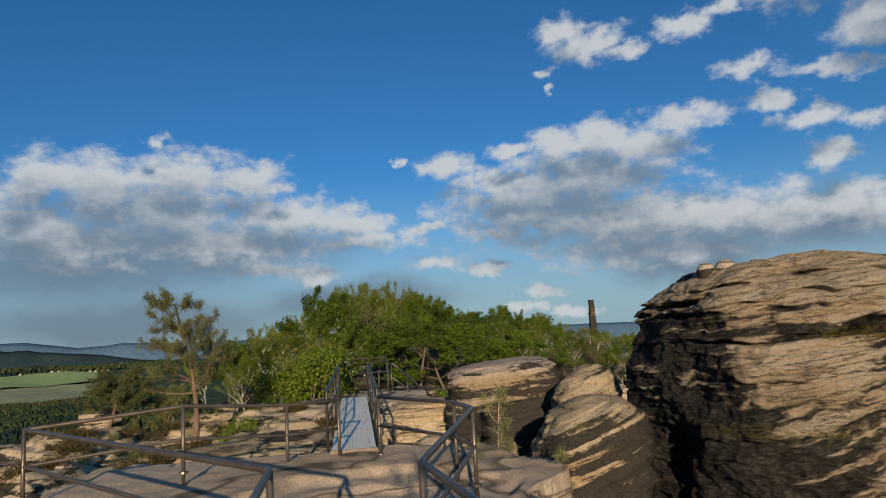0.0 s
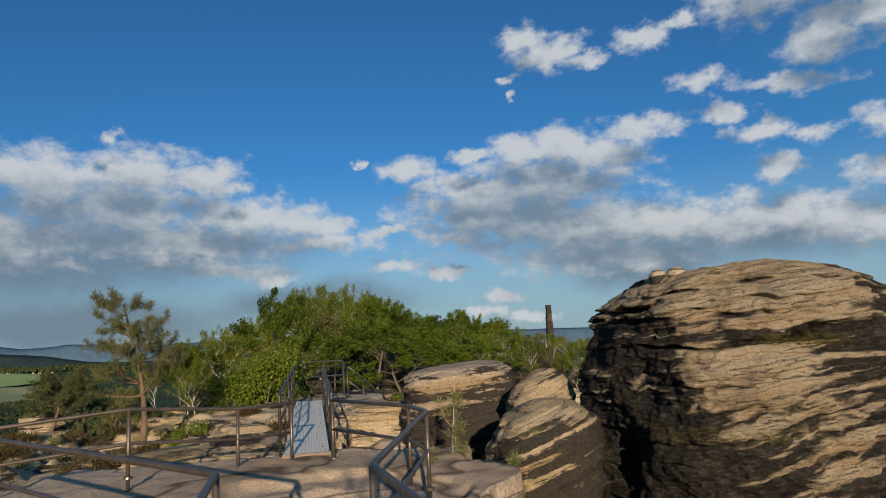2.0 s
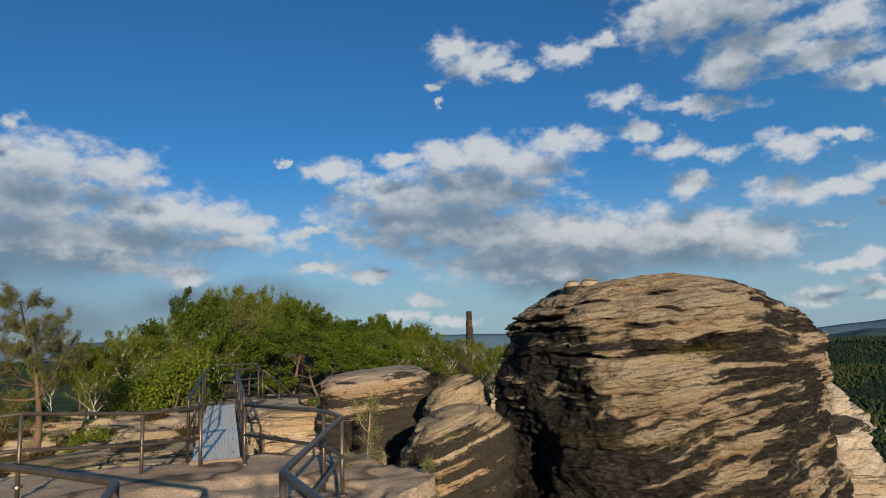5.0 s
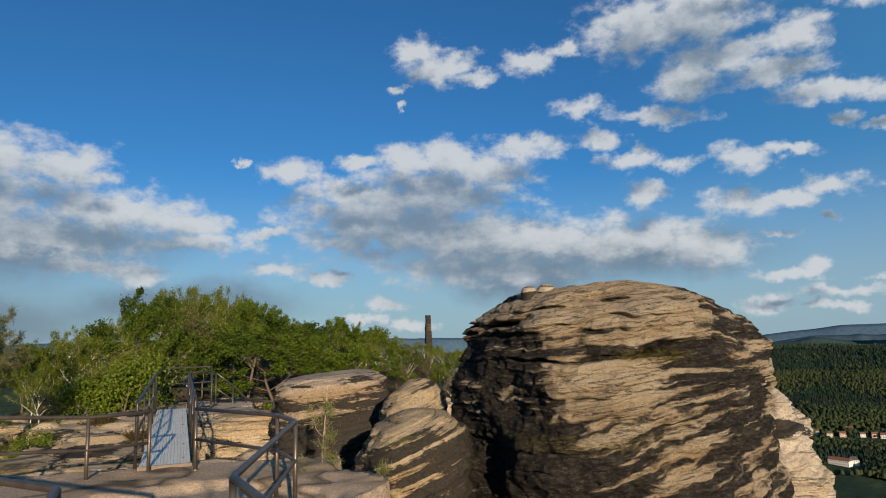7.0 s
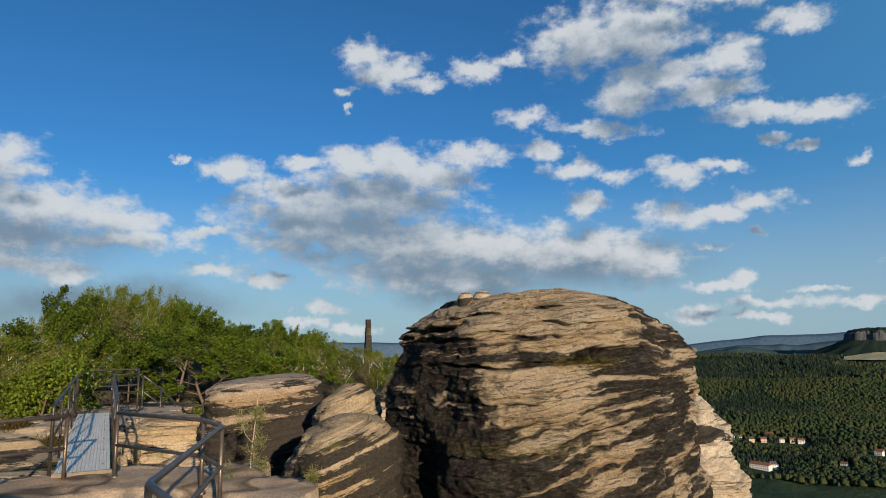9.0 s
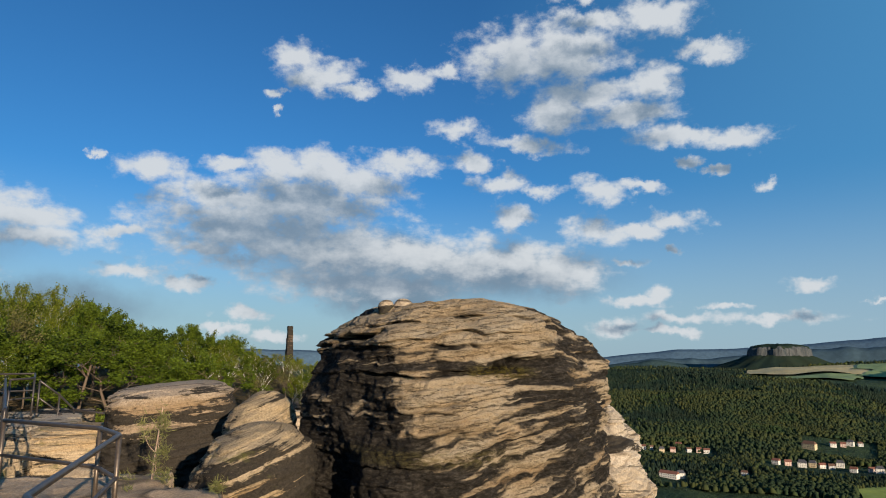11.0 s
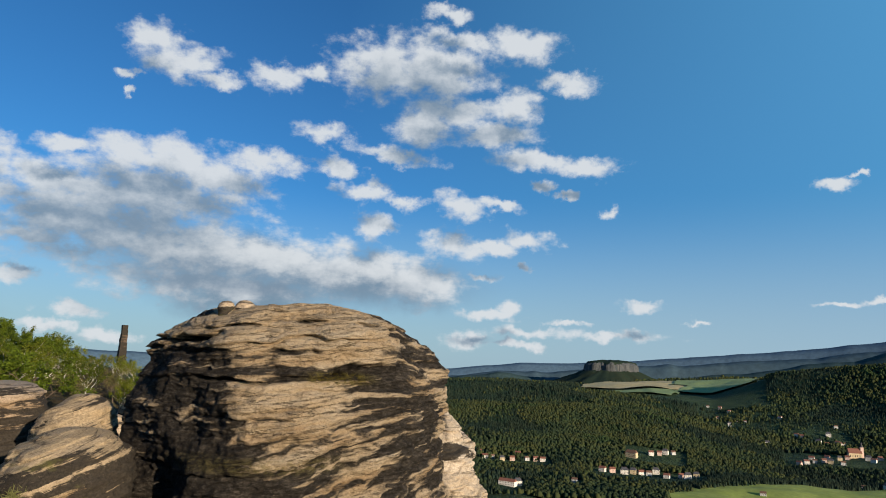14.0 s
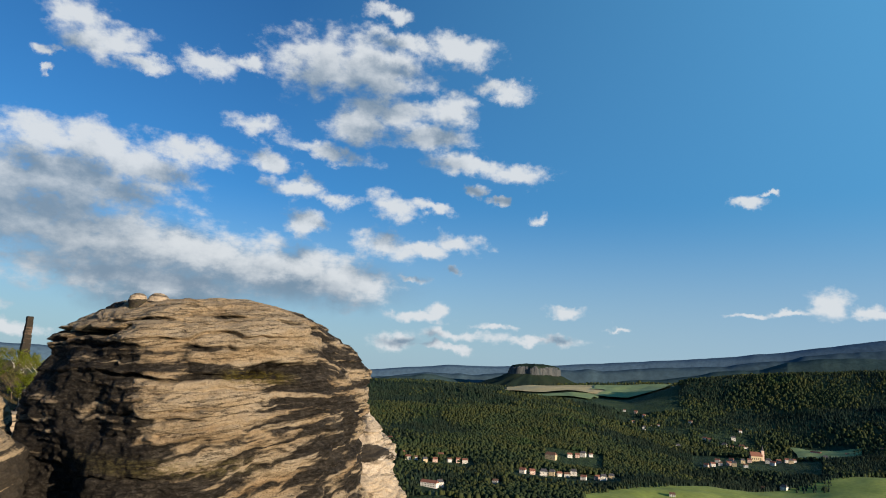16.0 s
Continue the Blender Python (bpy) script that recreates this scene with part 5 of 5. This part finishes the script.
# never in view: added only to throw branch shadows on the platform
pine("small unseen pine behind the viewpoint, added to shade the platform", 0.7, -2.3, -0.1, 2.5, 21, 1.2, 0.3, 14, 14, 0.10, (-0.1, 0), thick=0.02)
x, y, _ = polar(9.3, 9.4)
pine("small pine sapling in front of the striped boulder", x, y, -0.95, 1.2, 16, 0.8, 0.1, 9, 9, 0.085, (0.02, 0), NEEDLE_SUN, thick=0.016)

for az, r, z, h, wide, var in ((-18.6, 17.5, -0.75, 0.7, 1.1, 0), (-14.4, 24.0, -0.4, 1.3, 1.1, 1), (-12.4, 22.5, -0.3, 1.7, 0.9, 0), (-11.2, 23.5, -0.2, 1.5, 1.0, 1),
                               (-35.3, 10.5, -1.5, 0.75, 1.3, 1), (-1.2, 27.0, -1.5, 1.1, 1.2, 1), (-2.8, 25.5, -1.5, 0.9, 1.1, 0)):
    x, y, _ = polar(az, r)
    plant("bush", var, x, y, z, h, az, wide)


def heather(name, label, mat, x0, x1, y0, y1, height, count, seed, size=0.28):
    """Low wiry clumps on the rock."""
    rng = np.random.RandomState(seed)
    cx, cy = rng.uniform(x0, x1, count), rng.uniform(y0, y1, count)
    k = vnoise(np.stack([cx / 1.1, cy / 1.1, 0 * cx], 1), seed) > 0.12
    cx, cy = cx[k], cy[k]
    cz = height(cx, cy)
    c = np.stack([cx, cy, cz + 0.03], 1)
    v, f = needle_quads(rng, np.repeat(c, 3, 0) + rng.normal(0, size * 0.4, (len(c) * 3, 3)) * np.array([1, 1, 0.15]), 46, size * 0.6, 0.008)
    ob = part(name, mesh_of(name, v, f, False), mat)
    tagged(ob, label, "heather", kind="stuff")


heather("heather", "brown and green heather clumps on the ledges", HEATHER, -12, -5.5, 13.5, 21.5, step_height(-0.72, 0.05, 70, 0.40), 300, 5)
heather("heather", "brown heather along the upper ledge", HEATHER, -5.3, -3.0, 16.5, 20.3, step_height(-0.27, 0.05, 65, 0.20), 90, 6, 0.24)
heather("grass_tufts", "yellow-green tufts between the rocks", NEEDLE_SUN, -12, -5.5, 15.5, 22.5, step_height(-0.72, 0.05, 70, 0.40), 140, 8, 0.22)

# ---------------------------------------------------------------- beyond the ramp
guard_rail("dark steel rail round the far ledge", [(-3.55, 20.7, 0.1), (-3.75, 23.6, 0.15), (-2.35, 24.2, 0.15), (-2.05, 21.4, 0.1), (-2.5, 20.5, 0.1)], STEEL_DARK, 1.05)
guard_rail("dark steel stair rail going down from the far ledge", [(-2.0, 22.2, 0.1), (-1.5, 22.6, -0.35), (-1.1, 22.9, -0.8), (-0.2, 21.6, -0.85)], STEEL_DARK, 0.95)


def stone_block():
    bm = bmesh.new()
    bmesh.ops.create_cube(bm, size=1)
    bmesh.ops.transform(bm, matrix=Matrix.Diagonal((0.75, 0.5, 0.42, 1)), verts=bm.verts)
    bmesh.ops.bevel(bm, geom=bm.edges[:], offset=0.03, segments=2)
    bmesh.ops.subdivide_edges(bm, edges=bm.edges[:], cuts=2, use_grid_fill=True)
    for v in bm.verts:
        v.co += noise.noise_vector(v.co * 5) * 0.02
    ob = part("stone_block", bm_mesh("stone_block", bm, True), ROCK_GREY)
    ob.location = (-3.35, 24.0, 0.32)
    tagged(ob, "squared grey stone block on the far ledge", "stone block")


stone_block()


def stone_pillar():
    x, y, _ = polar(12.66, 88)
    z0 = float(land_height([x], [y])[0])
    e = thing("stone_pillar", "tall weathered stone pillar above the trees", "pillar", (x, y, z0))
    rng = random.Random(3)
    z, w = 0.0, 1.0
    top = 5.0 - z0
    while z < top:
        h = rng.uniform(0.42, 0.6)
        bm = bmesh.new()
        bmesh.ops.create_cube(bm, size=1)
        bmesh.ops.transform(bm, matrix=Matrix.Translation((rng.uniform(-0.03, 0.03), 0, z + h / 2)) @ Matrix.Rotation(rng.uniform(-0.06, 0.06), 4, "Z") @ Matrix.Diagonal((w, w, h * 0.985, 1)), verts=bm.verts)
        bmesh.ops.bevel(bm, geom=bm.edges[:], offset=0.06, segments=1)
        part("block", bm_mesh("block", bm), ROCK_DARK, e)
        z += h
        w = max(0.5, w - 0.035)


stone_pillar()


# ---------------------------------------------------------------- table mountain and far ridges
def table_mountain():
    x, y, _ = polar(53.1, 4050)
    e = thing("table_mountain", "wooded table mountain with a cliff rim", "mountain", (x, y, -100))
    # bluish cliff tones, with the haze of distance painted in
    CLIFF = two_tone("far_cliff", (0.03, 0.042, 0.05), (0.10, 0.10, 0.10), 0.09, 0.95, 4.0, (1, 1, 0.12))
    for name, prof, rx, ry, mat, seed in (("skirt", [(-40, 3.0), (10, 2.3), (50, 1.6), (88, 1.08), (97, 0.9), (98, 0)], 165, 150, FOREST_DARK, 3),
                                          ("cliff", [(76, 1.0), (95, 0.96), (128, 0.93), (140, 0.84), (142, 0)], 165, 150, CLIFF, 4),
                                          ("summit_wood", [(130, 0.90), (143, 0.84), (152, 0.62), (157, 0.3), (158, 0)], 165, 150, FOREST_DARK, 5)):
        th = np.linspace(0, 2 * math.pi, 160, endpoint=False)
        pr = np.array(prof)
        TH, Z = np.meshgrid(th, pr[:, 0])
        _, K = np.meshgrid(th, pr[:, 1])
        X, Y = (np.cos(TH) * rx * K).ravel(), (np.sin(TH) * ry * K).ravel()
        q = np.stack([X, Y, Z.ravel()], 1)
        w = 1 + 0.10 * fbm(np.stack([X, Y, 0 * X], 1) / 60, 4, seed=7)
        v = np.stack([X * w, Y * w, Z.ravel() + 4 * fbm(q / 18, 3, seed=seed) * (K.ravel() > 0)], 1)
        part(name, mesh_of(name, v, grid_faces(160, len(pr), True), name != "cliff"), mat, e)
    e.rotation_euler = (0, 0, radians(-50))


table_mountain()

# ridge colours: distance haze is mixed into the base colour as blue
RIDGE_FAR = two_tone("far_ridge_haze_blue", (0.066, 0.110, 0.165), (0.080, 0.130, 0.185), 0.004, 1.0, 0.0, spec=0.0)
RIDGE_NEAR = two_tone("near_ridge_haze_tint", (0.030, 0.056, 0.062), (0.05, 0.08, 0.08), 0.006, 1.0, 0.0, spec=0.0)
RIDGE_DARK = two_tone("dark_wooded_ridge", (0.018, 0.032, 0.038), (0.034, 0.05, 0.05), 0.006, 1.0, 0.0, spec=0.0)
RIDGE_MID = two_tone("mid_ridge_haze_tint", (0.048, 0.082, 0.110), (0.065, 0.102, 0.125), 0.003, 1.0, 0.0, spec=0.0)


def ridge(label, mat, r, az, el, seed, rough):
    """A long wooded ridge at the edge of the view: a broad bank of land with a smooth crest."""
    a = np.linspace(az[0], az[-1], 500)
    e = np.interp(a, az, el)
    q = np.stack([a * 0.35, 0 * a, 0 * a], 1)
    top = 1.9 + r * np.tan(np.radians(e)) + rough * fbm(q * 1.3, 3, seed=seed)
    rows, ra = [], np.radians(a)
    for k, s in ((-1.0, 0.0), (-0.6, 0.55), (-0.25, 0.9), (0.0, 1.0), (0.3, 0.85)):
        rr = r + k * 260
        z = -190 + (top + 190) * s
        rows.append(np.stack([np.sin(ra) * rr, np.cos(ra) * rr, z], 1))
    ob = part("backdrop", mesh_of("backdrop", np.concatenate(rows), grid_faces(len(a), 5)[:, ::-1]), mat)
    tagged(ob, label, "ridge", kind="structure")


ridge("horizon ridge of far hills, pale blue from painted haze", RIDGE_FAR, 4880, (-45, -36, -33.3, -29.8, -27, -25.4, -20, -10, 10, 30, 38.5, 43, 45.5, 48, 49.4, 55.7, 60.5, 69.3, 75.2, 79.2, 88), (1.4, 1.3, 1.2, 0.65, 0.8, 0.75, 0.5, 0.5, 0.3, -0.3, -0.40, 0.05, 0.33, 0.33, 0.4, 0.85, 1.3, 2.15, 3.0, 3.6, 4.5), 51, 4)
ridge("wooded ridge before the horizon, blue-green from painted haze", RIDGE_MID, 4550, (30, 38.5, 44, 49, 53, 58, 63, 69, 75, 79, 88), (-1.2, -1.0, -0.35, -0.2, 0.1, 0.45, 0.9, 1.5, 2.3, 2.9, 3.6), 52, 12)
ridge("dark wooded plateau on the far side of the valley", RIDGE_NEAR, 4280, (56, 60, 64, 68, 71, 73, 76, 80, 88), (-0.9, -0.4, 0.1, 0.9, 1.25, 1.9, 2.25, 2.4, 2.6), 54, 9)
ridge("low wooded swell before the table mountain, blue from painted haze", RIDGE_NEAR, 4300, (34, 38.5, 41, 44, 47, 50), (-1.3, -1.1, -0.75, -0.6, -0.8, -1.4), 55, 8)
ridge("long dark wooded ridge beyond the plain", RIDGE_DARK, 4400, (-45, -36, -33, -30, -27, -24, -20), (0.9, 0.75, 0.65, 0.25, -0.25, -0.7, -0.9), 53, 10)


# ---------------------------------------------------------------- villages
PLASTER = [two_tone("plaster_" + n, tuple(0.85 * k for k in c), c, 0.8, 0.9, 0.01) for n, c in
           (("white", (0.72, 0.68, 0.61)), ("cream", (0.55, 0.44, 0.28)), ("grey", (0.55, 0.54, 0.52)), ("pink", (0.66, 0.48, 0.40)))]
ROOFS = [two_tone("roof_" + n, tuple(0.7 * k for k in c), c, 0.6, 0.85, 0.03) for n, c in
         (("red", (0.22, 0.095, 0.065)), ("slate", (0.08, 0.08, 0.09)), ("brown", (0.16, 0.09, 0.06)))]
PANE = two_tone("window_glass", (0.02, 0.025, 0.03), (0.05, 0.055, 0.06), 0.5, 0.15, 0.0, spec=0.5)


def box_mesh(name, w, d, h, z=0.0, x=0.0, y=0.0):
    bm = bmesh.new()
    bmesh.ops.create_cube(bm, size=1)
    bmesh.ops.transform(bm, matrix=Matrix.Translation((x, y, z + h / 2)) @ Matrix.Diagonal((w, d, h, 1)), verts=bm.verts)
    return bm_mesh(name, bm)


def gable_mesh(name, w, d, h, z, over=0.4, hip=0.0):
    bm = bmesh.new()
    a, b = w / 2 + over, d / 2 + over
    lo = [bm.verts.new(p) for p in ((-a, -b, z), (a, -b, z), (a, b, z), (-a, b, z))]
    r0, r1 = bm.verts.new((-a + hip, 0, z + h)), bm.verts.new((a - hip, 0, z + h))
    for f in ((lo[0], lo[1], r1, r0), (lo[2], lo[3], r0, r1), (lo[1], lo[2], r1), (lo[3], lo[0], r0), tuple(reversed(lo))):
        bm.faces.new(f)
    return bm_mesh(name, bm)


def house_kind(w, d, h, wall, roof, label, hip=0.0, floors=2):
    e = thing("house", label, "house", (0, 0, -900), "village houses")
    part("wall", box_mesh("wall", w, d, h + 6, -6), PLASTER[wall], e)
    top = part("roof", gable_mesh("roof", w, d, h * 0.6, h, 0.4, hip), ROOFS[roof], e)
    part("chimney", box_mesh("chimney", 0.8, 0.8, h * 0.45, h * 1.25, w * 0.2), ROOFS[2], top)
    n = max(2, int(w / 3))
    for s in (-1, 1):
        for fl in range(floors):
            for k in range(n):
                part("window", box_mesh("window", 1.1, 0.1, 1.5, h * (fl + 0.28) / floors, -w / 2 + (k + 0.5) * w / n, s * (d / 2 + 0.02)), PANE, e)
    return e


KINDS = [house_kind(13, 10, 7, 0, 0, "white plastered house with a red roof", 0.0),
         house_kind(12, 10, 8, 1, 1, "cream plastered house with a slate roof", 2.0),
         house_kind(15, 11, 9, 0, 1, "tall white house with a slate hip roof", 3.0, 3),
         house_kind(11, 9, 6, 2, 2, "small grey house with a brown roof", 0.0),
         house_kind(12, 9, 7, 3, 0, "pink plastered house with a red roof", 0.0),
         house_kind(26, 12, 10, 1, 2, "long cream villa with a brown roof", 3.0, 3),
         house_kind(30, 12, 7, 0, 0, "long white building with a red roof", 0.0)]


def settle(kind, az, r, turn, first=[0] * 7):
    x, y, _ = polar(az, r)
    m = Matrix.Translation((x, y, float(land_height([x], [y])[0]) + 0.5)) @ Matrix.Rotation(radians(turn - az), 4, "Z") @ Matrix.Scale(0.88, 4)
    if first[kind]:
        copy_thing(KINDS[kind], m)
    else:
        first[kind] = 1
        KINDS[kind].matrix_basis = m


def village(kinds, spots):
    for k, (az, r) in enumerate(spots):
        settle(kinds[k % len(kinds)], az, r, (k * 37 % 50) - 25)


village((0, 4, 2, 1, 0, 3, 2), [(52.39, 1264), (53.19, 1264), (54.14, 1260), (54.84, 1272), (55.45, 1272), (56.05, 1272), (56.61, 1288), (57.44, 1252), (58.54, 1260), (59.04, 1244), (59.67, 1276)])
village((5, 0, 4, 2, 3), [(54.72, 1404), (56.26, 1432), (56.91, 1440), (57.37, 1456), (57.97, 1464)])
village((0, 3, 4, 0, 3, 1, 4), [(40.93, 1436), (41.43, 1420), (42.12, 1340), (42.58, 1312), (43.21, 1316), (44.04, 1296), (44.91, 1304), (45.37, 1344), (46.12, 1316), (46.89, 1316), (47.47, 1312), (50.13, 1096)])
village((6, 2), [(44.54, 1032), (45.4, 1040)])
village((4, 0, 3, 2, 0, 4, 1), [(66.97, 1564), (67.47, 1580), (68.01, 1592), (68.33, 1916), (68.85, 1900), (68.62, 1596), (69.02, 1584), (69.54, 1936), (69.86, 1928), (69.82, 1580), (71.4, 1692), (71.71, 1664), (72.1, 1708), (72.94, 1696), (67.22, 1948), (66.89, 1952), (69.5, 2040), (68.99, 1980), (67.8, 1640), (68.8, 1660), (69.6, 1650), (70.1, 1690)])
village((0, 2, 3, 4), [(65.85, 2116), (64.88, 1812), (63.38, 2068), (62.72, 2080), (61.37, 2112), (62.27, 2012), (60.7, 2316), (61.6, 2292), (62.27, 2204), (75.2, 1776), (76.61, 1872), (78.7, 1904)])
village((6,), [(74.6, 1904), (72.9, 1720)])
village((2, 3, 3), [(72.4, 1416), (71.0, 1404), (64.41, 1116)])
village((0, 4, 3, 1), [(-31.5, 3400), (-31.1, 3390), (-30.6, 3400), (-29.0, 3380), (-28.6, 3390), (-28.2, 3400), (-27.8, 3390), (-33.5, 3400)])


def church():
    x, y, _ = polar(70.55, 1735)
    e = thing("church", "church with a long red roof and a slender tower", "church", (x, y, float(land_height([x], [y])[0])))
    e.rotation_euler, e.scale = (0, 0, radians(-50)), (0.78, 0.78, 0.78)
    part("wall", box_mesh("wall", 34, 15, 19, -5), PLASTER[1], e)
    part("roof", gable_mesh("roof", 34, 15, 13, 14), ROOFS[0], e, "steep red tiled roof")
    tower = part("tower", box_mesh("tower", 8, 8, 36, -5, 19), PLASTER[3], e)
    bm = bmesh.new()
    bmesh.ops.create_cone(bm, segments=8, radius1=5, radius2=2.2, depth=6, matrix=Matrix.Translation((19, 0, 34)))
    bmesh.ops.create_cone(bm, segments=8, radius1=2.2, radius2=0.1, depth=10, matrix=Matrix.Translation((19, 0, 42)))
    part("spire", bm_mesh("spire", bm), ROOFS[1], tower, "dark slate spire")
    for s in (-1, 1):
        for k in range(5):
            part("window", box_mesh("window", 1.6, 0.2, 6, 4, -13 + k * 6, s * 7.55), PANE, e)


church()
